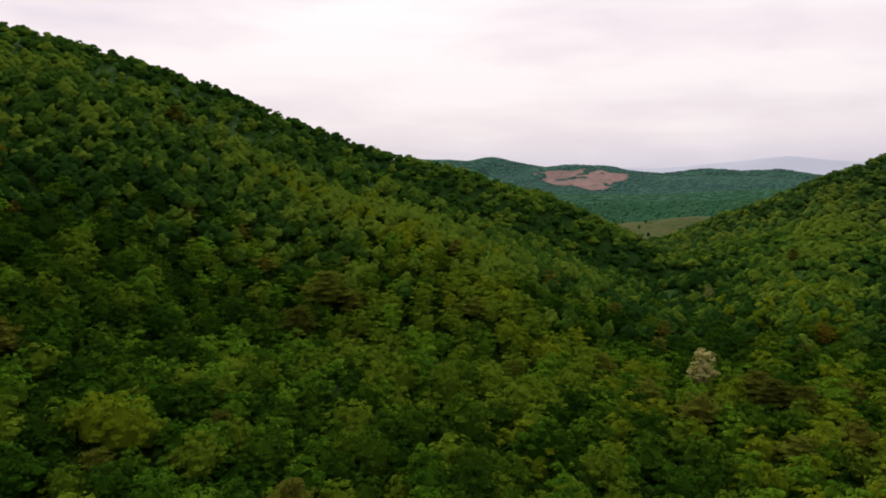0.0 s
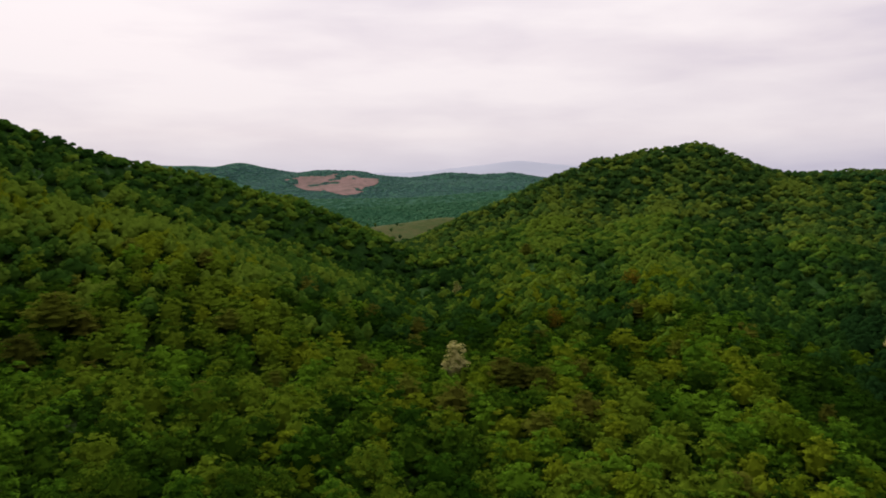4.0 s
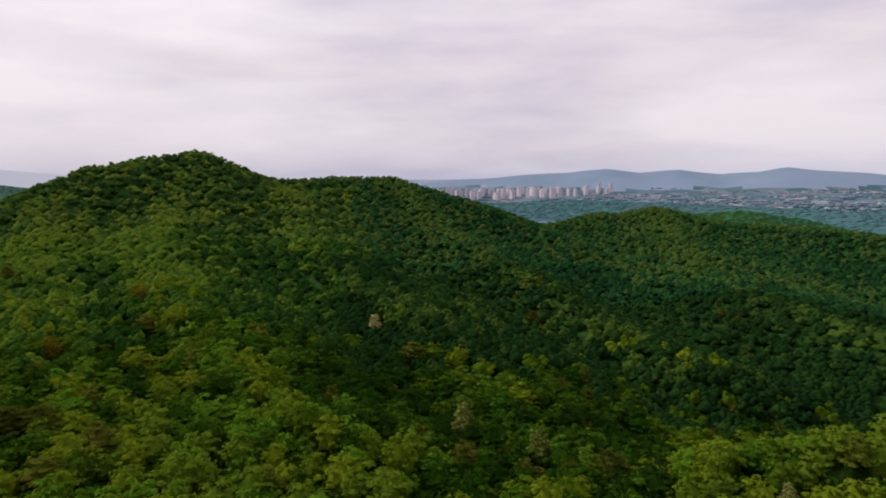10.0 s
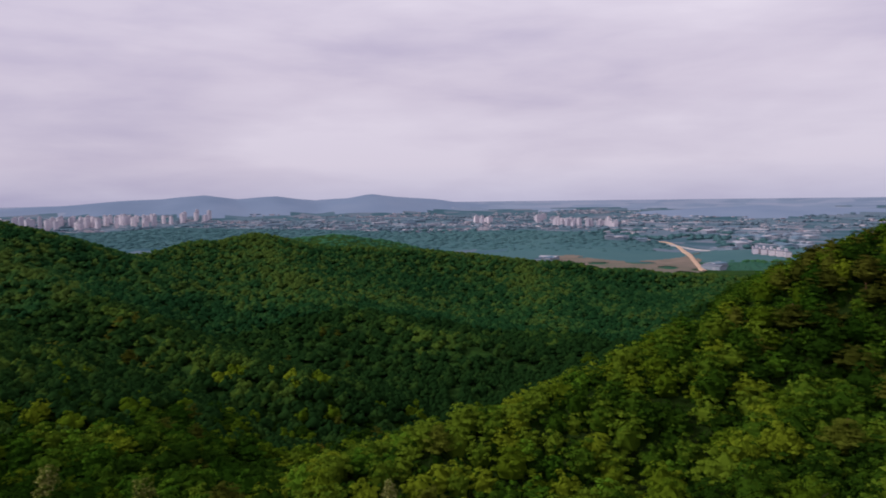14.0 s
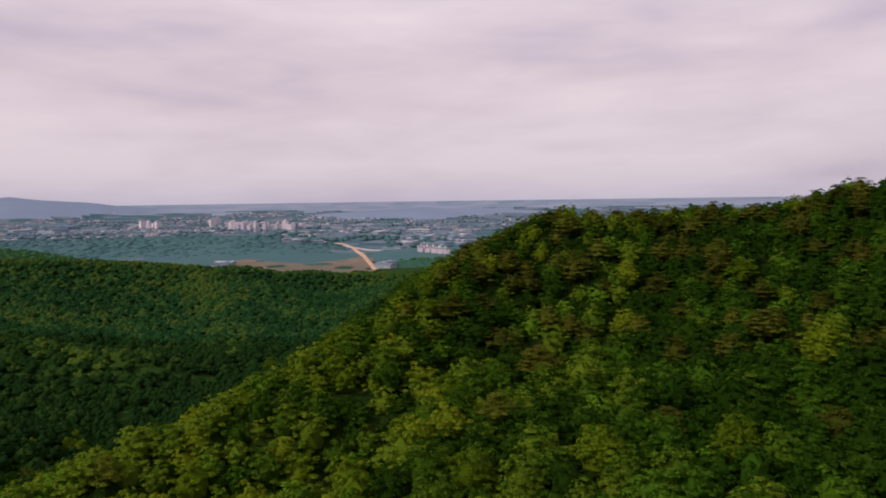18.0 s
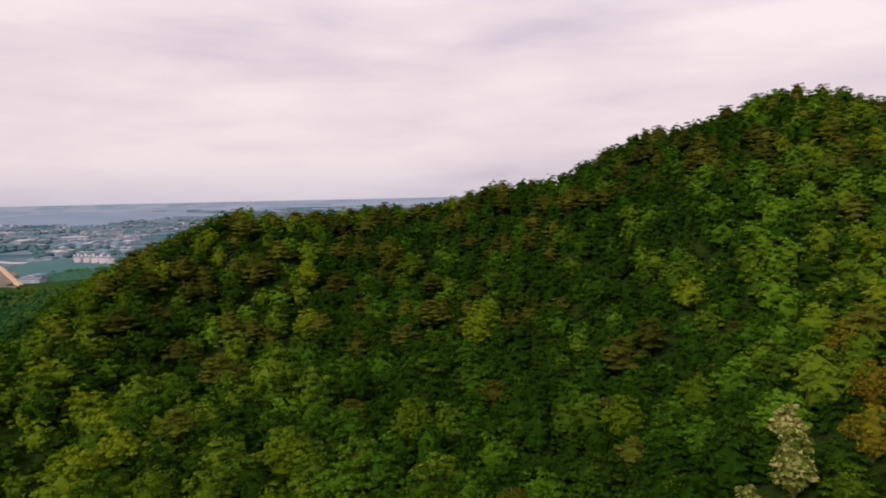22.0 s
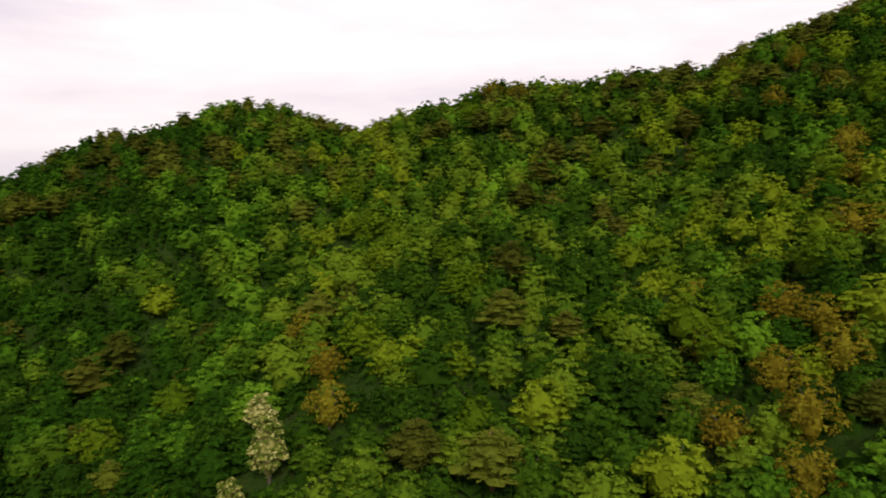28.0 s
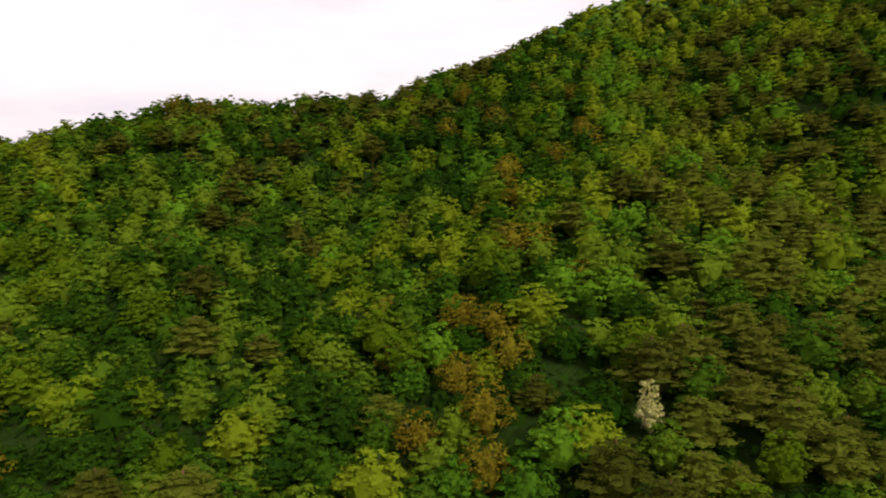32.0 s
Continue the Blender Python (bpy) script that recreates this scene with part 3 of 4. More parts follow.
def pine_crown(put, detail, seed):
    """A pine: flat needle pads in tiers round a bare middle."""
    tiers, pads_in, sprays, size = ((3, 4, 4, 0.62), (4, 4, 8, 0.48), (6, 6, 11, 0.34), (7, 8, 30, 0.24))[detail]
    spots, reach_of = [], []
    for i in range(tiers):
        u = i / (tiers - 1)
        h = 4.2 + 3.9 * u + rng.uniform(-0.2, 0.2)
        reach = (3.6 - 2.0 * u ** 1.7) * rng.uniform(0.85, 1.15)
        pads = max(3, pads_in - (1 if u > 0.7 else 0))
        for j in range(pads):
            a = 2 * math.pi * (j + 0.5 * (i % 2) + rng.uniform(-0.3, 0.3)) / pads
            c = np.array([math.cos(a), math.sin(a), 0]) * reach * rng.uniform(0.3, 0.92) + (0, 0, h + rng.uniform(-0.3, 0.3))
            q = rng.normal(size=(sprays, 3))
            q /= np.linalg.norm(q, axis=1, keepdims=True)
            q[:, 2] = np.abs(q[:, 2])
            r = max(0.62, reach * rng.uniform(0.28, 0.44))
            spots.append(c)
            reach_of.append(r * (0.95, 0.9, 0.8, 0.72)[detail])
            put(*leaves(c + q * np.array([r, r, 0.30]), q * (0.25, 0.25, 0.4) + (0, 0, 0.8), size, 0.26, 0.5))
    put(*caps(spots, reach_of, 0.24, seed))
    put(*tris(*blob(1.9, 6.0, 2 if detail < 2 else 3, 6, 2.1, seed)))


def crown(kind, detail, seed):
    """Crown of clumped leaf sprays. detail: 3 near, 2 middle, 1 far, 0 on the horizon."""
    global rng
    rng = np.random.default_rng(seed)
    vs, fs, count = [], [], 0

    def put(v, f):
        nonlocal count
        vs.append(v)
        fs.append(f + count)
        count += len(v)
    if kind == "pine":
        pine_crown(put, detail, seed)
    else:
        lobed_crown(put, kind, detail, seed)
    return np.concatenate(vs), np.concatenate(fs)


def stem(r0, r1, a, b, sides=6):
    """A tapered limb from a to b."""
    a, b = np.array(a, float), np.array(b, float)
    w = (b - a) / np.linalg.norm(b - a)
    u = np.cross(w, (0.31, 0.77, 0.2))
    u /= np.linalg.norm(u)
    v = np.cross(w, u)
    ang = np.arange(sides) * 2 * math.pi / sides
    ringed = np.cos(ang)[:, None] * u + np.sin(ang)[:, None] * v
    pts = np.concatenate([a + r0 * ringed, b + r1 * ringed])
    f = np.array([(i, (i + 1) % sides, sides + (i + 1) % sides, sides + i) for i in range(sides)])
    return pts, f


def join(pieces):
    vs, fs, k = [], [], 0
    for v, f in pieces:
        vs.append(v)
        fs.append(f + k)
        k += len(v)
    return np.concatenate(vs), np.concatenate(fs)


def trunk_pieces(kind, seed):
    g = np.random.default_rng(seed)
    lean = g.uniform(-0.3, 0.3, 2)
    top = (lean[0], lean[1], 8.6 if kind == "pine" else 6.2)
    bole = join([stem(0.24, 0.19, (0, 0, -2.2), (lean[0] * 0.4, lean[1] * 0.4, 2.6), 7), stem(0.19, 0.07, (lean[0] * 0.4, lean[1] * 0.4, 2.6), top, 7)])
    limbs = []
    for i in range(6):
        a, h = 2 * math.pi * (i + g.uniform(-0.3, 0.3)) / 6, 2.8 + 0.5 * i
        limbs.append(stem(0.08, 0.025, (lean[0] * 0.5, lean[1] * 0.5, h),
                          (1.9 * math.cos(a), 1.9 * math.sin(a), h + (0.3 if kind == "pine" else 1.7)), 5))
    return bole, join(limbs)


LABELS = {"beech": ("dark green broadleaf tree with a dense crown", "beech tree"),
          "oak": ("leafy dark green oak with a clumped rounded crown", "oak tree"),
          "lime": ("fresh yellow-green broadleaf tree with a full crown", "broadleaf tree"),
          "pine": ("brownish pine with flat layered needle boughs", "pine tree"),
          "russet": ("tree with sparse rusty brown and yellow spring leaves", "russet tree"),
          "cream": ("tree covered in creamy white blossom", "blossom tree")}
NAMES = {"beech": "beech_tree", "oak": "oak_tree", "lime": "broadleaf_tree", "pine": "pine_tree", "russet": "russet_tree", "cream": "blossom_tree"}
models = {}
for kind in LABELS:
    for s in range(5 if kind == "oak" else 3):
        models[kind, s] = [crown(kind, lod, 100 + 10 * s + lod) for lod in (0, 1, 2, 3)] + [tris(*blob(3.6, 7.0, 3, 6, 2.0, 60 + s))]
VARIANTS = {k: 5 if k == "oak" else 3 for k in LABELS}
near_mesh = {}
for kind in LABELS:
    for s in range(VARIANTS[kind]):
        v, f = models[kind, s][3]
        bole, limbs = trunk_pieces(kind, s)
        bark = m_pine_bark if kind == "pine" else m_bark
        near_mesh[kind, s] = (mesh_of(kind + "_crown", v, f, [leaf_mats[kind][0]]),
                              mesh_of(kind + "_trunk", *bole, [bark]), mesh_of(kind + "_limbs", *limbs, [bark]))


def tree_thing(kind, s, x, y, z, size, turn):
    label, cat = LABELS[kind]
    root = new(NAMES[kind])
    root.empty_display_size = 1.0
    tagged(root, label, cat, cat + "s of the hillside")
    above = root
    for name, me in zip(("crown", "trunk", "branchwork"), near_mesh[kind, s]):
        ob = new(name, me)
        ob.parent = above if name == "branchwork" else root
        above = ob
    root.matrix_basis = Matrix.LocRotScale((x, y, z), Euler((0, 0, turn)), Vector((size[0], size[0], size[1])))


def scatter(step, r0, r1, seed):
    """Jittered places in a ring."""
    g = np.random.default_rng(seed)
    n = int(r1 / step) + 1
    i, j = np.meshgrid(np.arange(-n, n + 1), np.arange(-int(n / 0.87) - 1, int(n / 0.87) + 2))
    x = (i + 0.5 * (j % 2)).ravel() * step + g.uniform(-0.38, 0.38, i.size) * step
    y = j.ravel() * step * 0.87 + g.uniform(-0.38, 0.38, i.size) * step
    d = np.hypot(x, y)
    keep = (d >= r0) & (d < r1)
    return x[keep], y[keep]


def kinds_at(x, y, g):
    """Pines keep to the crests and to patches, paler trees to patches, crests and set bearings."""
    n = len(x)
    r, p, q = g.random(n), ripple(x, y, 60, 21), ripple(x, y, 38, 22)
    az = np.degrees(np.arctan2(x, y)) % 360
    d = np.hypot(x, y)
    k = np.full(n, "oak", dtype=object)
    k[(r < np.where((az < 75) | (az > 318), 0.025, 0.05) + 0.13 * np.clip(q, 0, 1)) & ~((az > 120) & (az < 172)) & (az < 318)] = "lime"
    # share of the second green by bearing, standing in for shade on those slopes
    dark = np.where((az > 132) & (az < 170), 0.62, np.where((az > 8) & (az < 76), 0.5, np.where(az > 322, 0.42, np.where(az > 208, 0.4, 0.12))))
    k[(k == "oak") & (g.random(n) < dark + 0.15 * p)] = "beech"
    k[(((az > 174) & (az < 181)) | ((az > 199) & (az < 224))) & (d > 125) & (r < 0.26 + 0.15 * q)] = "lime"
    k[(az > 221) & (az < 250) & (d > 130) & (r < 0.32)] = "lime"
    crest = (az > 116) & (az < 215) & (d > 205)
    pine = (r > 0.97 - 0.10 * np.clip(p, 0, 1)) | (crest & (r > 0.72 - 0.2 * p)) | ((az > 225) & (az < 245) & (r > 0.6))
    # paler trees along the crests of the spurs, standing in for light on them
    crest_off = np.full(n, 1e9)
    for line in (near_spur, hill_spur, south_spur, peak_spur, saddle_spur, bump_spur):
        for dist, _ in to_line(x, y, line):
            crest_off = np.minimum(crest_off, dist)
    k[(crest_off < 14) & (r < 0.26)] = "lime"
    k[(az > 76) & (az < 117) & (d < 210) & (r < 0.32)] = "lime"
    pine |= (az > 118) & (az < 152) & (d > 150) & (r > 0.88 - 0.15 * p)
    pine &= (d < 250) | ((az > 116) & (az < 260))
    pine |= (az > 60) & (az < 94) & (d > 250) & (d < 430) & (r > 0.98 - 0.1 * p)
    k[pine] = "pine"
    k[(r > 0.50) & (r < np.where((az > 203) & (az < 222), 0.58, 0.503)) & (d < 500)] = "russet"
    return k


def seat(az, el, lift=0.0):
    """Where a line of sight from the hovering point first meets the tree tops."""
    d = np.arange(50, 1400, 1.0)
    x, y = d * math.sin(radians(az)), d * math.cos(radians(az))
    hit = EYE[2] + d * math.tan(radians(el)) <= top_z(x, y) + lift
    k = int(np.argmax(hit)) if hit.any() else len(d) - 1
    return x[k], y[k]


# trees that stand out one by one: kind, bearing, elevation, size
MARKED = [("lime", 185.7, -7.9, 1.1), ("lime", 177.4, -11.6, 1.15), ("lime", 178.9, -2.5, 1.25), ("lime", 176.9, -0.4, 1.05), ("lime", 180.5, -4.5, 1.1), ("lime", 197.0, 1.8, 1),
          ("lime", 203.7, -10.2, 1.35), ("lime", 205.9, -12.0, 1.1), ("lime", 202.6, -21.3, 1.25), ("lime", 209.3, -0.8, 1.1), ("lime", 213.0, -5.7, 1.15), ("lime", 216.4, -8.3, 1.2),
          ("lime", 223.8, -11.3, 1.1), ("lime", 199.1, -5.1, 1), ("lime", 220.5, -18.1, 1.2), ("lime", 204.7, -2.7, 1), ("lime", 187.5, -7.1, 0.9), ("lime", 184.9, -4.7, 1),
          ("russet", 172.9, -10.5, 1.1), ("russet", 174.4, -13.2, 0.9), ("russet", 174.4, -16.8, 1), ("russet", 214.2, 2.4, 1.2), ("russet", 215.1, 0.8, 1.1), ("russet", 214.7, -2.9, 1.2),
          ("russet", 213.0, -9.2, 1.1), ("russet", 214.3, -11.6, 1), ("russet", 212.2, -16.7, 1.05), ("russet", 212.2, -20.5, 1), ("russet", 210.0, -13.3, 0.95), ("russet", 216.7, -2.4, 1),
          ("pine", 189.8, -6.3, 1.15), ("pine", 189.2, -10.4, 1.15), ("pine", 187.9, -21.7, 1.3), ("pine", 190.9, -0.6, 1.1), ("pine", 193.3, 2.8, 1.1), ("pine", 197.0, 4.3, 1.1),
          ("pine", 189.8, 5.3, 1.1), ("pine", 203.4, 4.1, 1.1), ("pine", 203.6, -16.5, 0.9), ("pine", 219.5, -1.4, 1.15), ("pine", 225.7, -13.3, 1.2), ("pine", 227.2, -4.7, 1.3),
          ("pine", 222.9, -22.1, 1.1), ("pine", 192.4, 1.0, 1), ("pine", 181.5, -20.3, 1.1), ("pine", 223.2, 0.6, 1.1), ("cream", 169.0, -16.8, 0.85), ("cream", 169.4, -20.4, 1.1),
          ("lime", 185.0, -13.3, 0.9), ("cream", 225.4, -16.1, 0.65), ("lime", 162.1, -7.7, 1.15), ("lime", 145.1, -11.0, 1.05), ("lime", 131.4, -5.9, 0.95), ("lime", 131.4, -9.9, 1),
          ("lime", 139.7, -18.0, 0.95), ("lime", 156.8, -17.3, 1.05), ("lime", 179.8, 2.4, 1.2), ("lime", 177.1, -0.2, 1.1), ("lime", 177.9, -3.0, 1.1), ("lime", 179.1, -5.2, 1),
          ("lime", 168.3, 3.4, 0.7), ("lime", 143.5, -1.0, 1), ("lime", 162.7, -15.1, 1), ("lime", 185.8, -7.8, 1.2), ("pine", 141.2, -9.7, 1), ("pine", 159.0, -11.5, 1),
          ("pine", 152.8, -1.0, 1.1), ("pine", 138.3, -5.3, 1), ("pine", 132.4, -1.9, 1.1), ("pine", 126.8, -2.5, 1.2), ("pine", 161.1, 3.6, 1.1), ("cream", 166.2, -23.6, 0.9),
          ("pine", -9.4, -11.1, 1.9), ("pine", -11.7, -13.2, 1.4), ("pine", -20.7, 3.1, 1.4), ("pine", 26.1, -16.7, 1.25), ("pine", 28.2, -16.9, 1), ("pine", 26.8, -6.7, 1.1),
          ("lime", -25.3, -19.4, 1.25), ("lime", -27.1, -18.5, 1), ("lime", 6.3, -14.0, 1.1), ("lime", -2.6, -5.3, 1.1), ("lime", -0.3, -7.9, 1.1), ("lime", -5.7, -3.0, 1.1),
          # the cream tree at bearing 53.2 is put in for a grey rocky patch
          ("cream", 21.0, -15.9, 1.4), ("cream", 21.3, -9.8, 0.7), ("cream", 60.5, -19.7, 1.1), ("cream", 66.8, -21.9, 1.1), ("cream", 53.2, -11.9, 0.9), ("cream", 21.1, -9.7, 0.7),
          ("pine", 25.0, -16.1, 1.1), ("pine", 56.3, -14.2, 1.1), ("pine", 43.7, -23.0, 1), ("pine", 66.3, -11.6, 1.2), ("russet", 35.2, -8.6, 1.2), ("russet", 29.1, -11.8, 0.9),
          ("lime", 37.5, -10.4, 1.1), ("lime", 38.9, -13.2, 1.2), ("lime", 34.7, -13.8, 1.2), ("lime", 47.4, -19.3, 1.15), ("lime", 17.2, -16.2, 1.1), ("lime", 44.6, -15.8, 1.1),
          ("lime", 64.3, -21.2, 1), ("lime", 37.1, -8.1, 1), ("pine", 117.4, -9.1, 1.25), ("pine", 141.4, -9.7, 1.15), ("pine", 124.5, -13.2, 1.15), ("pine", 138.2, -4.5, 1.15),
          ("pine", 134.4, -2.3, 1.1), ("pine", 121.0, -16.8, 1), ("pine", 122.0, -5.5, 1), ("lime", 131.4, -6.3, 1.05), ("lime", 131.3, -9.9, 0.95), ("lime", 139.8, -5.7, 1.05),
          ("lime", 145.5, -10.4, 1.3), ("lime", 139.6, -17.8, 1.05), ("lime", 116.8, -17.6, 1), ("lime", 143.9, -0.9, 1), ("lime", 102.6, -13.1, 1.1), ("lime", 129.3, -19.9, 1.1),
          ("cream", 86.0, -22.8, 0.6)]



def in_sight(x, y, z):
    """Whether a tree top shows from the hovering point over the wood before it."""
    return (z + 1.5 - EYE[2]) / np.hypot(x, y) > from_net(RISE, x, y, 0.03)


def plant():
    g = np.random.default_rng(31)
    x1, y1 = scatter(6.1, 5, 380, 5)
    x2, y2 = scatter(7.9, 300, 960, 11)
    k1 = g.random(len(x1)) < (380 - np.hypot(x1, y1)) / 80
    k2 = g.random(len(x2)) > (380 - np.hypot(x2, y2)) / 80
    x, y = np.concatenate([x1[k1], x2[k2]]), np.concatenate([y1[k1], y2[k2]])
    mx = [seat(a, e, -2.5) for _, a, e, _ in MARKED]
    bare = clearing(x, y)
    clear = ~bare | (g.random(len(x)) < 0.05)
    for px, py in mx:
        clear &= np.hypot(x - px, y - py) > 2.9
    x, y = x[clear], y[clear]
    h, d = top_z(x, y), np.hypot(x, y)
    az = np.degrees(np.arctan2(x, y)) % 360
    away = (az > 246) & (az < 318)
    shown = in_sight(x, y, h + 5) & ~away & (d > 56)
    # trees hidden from the camera are thinned out to save triangles
    keep = (h > 5) & (shown | (g.random(len(x)) < np.where(d < 110, 0.8, np.where(d < 300, 0.35, np.where((az < 130) | (az > 300), 0.08, 0.03)))))
    x, y, shown = x[keep], y[keep], shown[keep]
    k = kinds_at(x, y, g)
    k[(np.hypot(x, y) > 300) & (k == "lime") & (g.random(len(x)) < 1.0)] = "oak"
    k[(np.hypot(x, y) > 250) & (k == "russet")] = "oak"
    n0 = len(x)
    x = np.concatenate([x, [p[0] for p in mx]])
    y = np.concatenate([y, [p[1] for p in mx]])
    k = np.concatenate([k, np.array([m[0] for m in MARKED], dtype=object)])
    shown = np.concatenate([shown, np.ones(len(mx), bool)])
    d = np.hypot(x, y)
    size = 1.1 * g.uniform(0.74, 1.28, len(x)) * np.where(d > 380, 1.18, 1.0)
    size = np.where(clearing(x, y), size * 0.5, size)
    # trees on the camera's side of a marked one are kept low so it shows
    for px, py in mx:
        far = math.hypot(px, py)
        size = np.where(np.hypot(x - px * (1 - 8 / far), y - py * (1 - 8 / far)) < 5, np.minimum(size, 0.95), size)
    size[n0:] = [1.15 * m[3] for m in MARKED]
    z = root_z(x, y) + np.where(d > 450, 1.6, np.where(d > 190, 1.5, 0.6)) + np.where(np.arange(len(x)) < n0, g.uniform(-2.0, 0.9, len(x)) * (d < 235), np.where(k == "cream", 1.8, 0.8))
    marked = np.arange(len(x)) >= n0
    single = np.zeros(len(x), bool)
    for kind in LABELS:
        own = np.where((k == kind) & shown & (d < 420))[0]
        own = own[np.argsort(np.where(marked[own], 0, d[own]))]
        single[own[:300 if kind == "oak" else 110]] = True
    s = np.array([g.integers(VARIANTS[q]) for q in k])
    turn = g.uniform(0, 2 * math.pi, len(x))
    up = np.where(size < 0.6, size, 0.55 + 0.45 * size) * g.uniform(0.88, 1.14, len(x))
    # beyond 190 m heights are capped to fit the skyline in the camera's view
    up = np.where((d > 190) & (np.arange(len(x)) < n0), np.minimum(up, 1.08), up)
    for i in np.where(single)[0]:
        tree_thing(k[i], int(s[i]), x[i], y[i], z[i], (size[i], up[i]), turn[i])
    rest = ~single
    # how finely a tree is drawn: fine and middling kinds mix where they meet
    az = np.degrees(np.arctan2(x, y)) % 360
    south = (az > 112) & (az < 260)
    # trees on eastern bearings get m_vale, with shade painted into its leaves
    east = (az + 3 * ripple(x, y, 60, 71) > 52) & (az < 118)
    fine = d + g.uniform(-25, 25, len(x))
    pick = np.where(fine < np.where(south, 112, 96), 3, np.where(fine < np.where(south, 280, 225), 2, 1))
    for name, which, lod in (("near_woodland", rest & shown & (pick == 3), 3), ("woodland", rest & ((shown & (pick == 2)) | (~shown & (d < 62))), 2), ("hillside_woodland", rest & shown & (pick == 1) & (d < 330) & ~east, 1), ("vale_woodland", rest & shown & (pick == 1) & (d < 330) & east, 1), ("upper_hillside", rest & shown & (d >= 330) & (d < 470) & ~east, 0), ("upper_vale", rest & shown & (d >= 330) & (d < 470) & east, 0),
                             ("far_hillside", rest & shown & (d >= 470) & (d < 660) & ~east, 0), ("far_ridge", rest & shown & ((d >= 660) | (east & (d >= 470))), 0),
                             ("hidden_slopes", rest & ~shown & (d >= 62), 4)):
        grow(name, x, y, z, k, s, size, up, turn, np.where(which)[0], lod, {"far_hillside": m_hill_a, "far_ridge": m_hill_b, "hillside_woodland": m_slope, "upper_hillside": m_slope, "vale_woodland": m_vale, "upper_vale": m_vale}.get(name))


def undergrowth():
    """Low bushes that close the gaps under the nearer trees."""
    global rng
    rng = np.random.default_rng(44)
    g = np.random.default_rng(45)
    x, y = scatter(4.9, 60, 275, 46)
    az = np.degrees(np.arctan2(x, y)) % 360
    keep = in_sight(x, y, top_z(x, y) + 3) & ~((az > 246) & (az < 318))
    x, y = x[keep], y[keep]
    bushes = []
    for s in range(3):
        q = rng.normal(size=(22, 3)) + (0, 0, 0.4)
        q /= np.linalg.norm(q, axis=1, keepdims=True)
        q[:, 2] = np.abs(q[:, 2])
        v, f = leaves(q * (2.2, 2.2, 2.5), q + (0, 0, 0.3), 0.5, 0.3)
        cv, cf = cushions([(0, 0, 0.1)], [1.6], 1.0, s)
        bushes.append((np.concatenate([v, cv]), np.concatenate([f, cf + len(v)])))
    vs, fs, ts, base = [], [], [], 0
    kind, turn, size = g.integers(3, size=len(x)), g.uniform(0, 6.28, len(x)), g.uniform(0.95, 1.5, len(x))
    z = ground_z(x, y) - 0.3
    for i in range(len(x)):
        v, f = bushes[kind[i]]
        c, sn = math.cos(turn[i]) * size[i], math.sin(turn[i]) * size[i]
        vs.append(np.stack([v[:, 0] * c - v[:, 1] * sn + x[i], v[:, 0] * sn + v[:, 1] * c + y[i], v[:, 2] * size[i] + z[i]], -1))
        fs.append(f + base)
        # low tint only: the shade between crowns is painted on the bushes
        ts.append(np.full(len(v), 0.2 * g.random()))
        base += len(v)
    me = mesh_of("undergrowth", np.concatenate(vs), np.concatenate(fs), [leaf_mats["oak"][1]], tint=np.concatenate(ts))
    tagged(new("undergrowth", me), "green leafy undergrowth between the trees, tinted dark as shade", "undergrowth", kind="stuff")


def slope_shading(x, y):
    """Random patches of tone, plus crest light and slope shade painted in by bearing and distance."""
    off = np.full(len(x), 1e9)
    for line in (near_spur, hill_spur, peak_spur, saddle_spur, shoulder_spur, bump_spur, east_spur, far_ridge):
        for dist, _ in to_line(x, y, line):
            off = np.minimum(off, dist)
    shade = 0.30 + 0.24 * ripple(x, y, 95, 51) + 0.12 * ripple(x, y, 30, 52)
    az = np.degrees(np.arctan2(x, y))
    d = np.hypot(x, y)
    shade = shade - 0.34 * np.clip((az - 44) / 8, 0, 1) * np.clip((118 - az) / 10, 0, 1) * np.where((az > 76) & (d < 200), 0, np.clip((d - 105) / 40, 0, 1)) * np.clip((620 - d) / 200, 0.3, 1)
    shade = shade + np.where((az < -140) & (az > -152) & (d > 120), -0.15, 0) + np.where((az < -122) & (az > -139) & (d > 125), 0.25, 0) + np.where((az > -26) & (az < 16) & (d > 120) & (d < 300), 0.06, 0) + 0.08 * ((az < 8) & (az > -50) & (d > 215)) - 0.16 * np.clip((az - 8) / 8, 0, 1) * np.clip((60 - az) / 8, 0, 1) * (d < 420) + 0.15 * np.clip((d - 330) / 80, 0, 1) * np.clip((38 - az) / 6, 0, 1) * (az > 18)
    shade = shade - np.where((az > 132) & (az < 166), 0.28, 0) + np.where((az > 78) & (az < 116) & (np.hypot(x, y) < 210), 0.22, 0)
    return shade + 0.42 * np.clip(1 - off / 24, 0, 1)


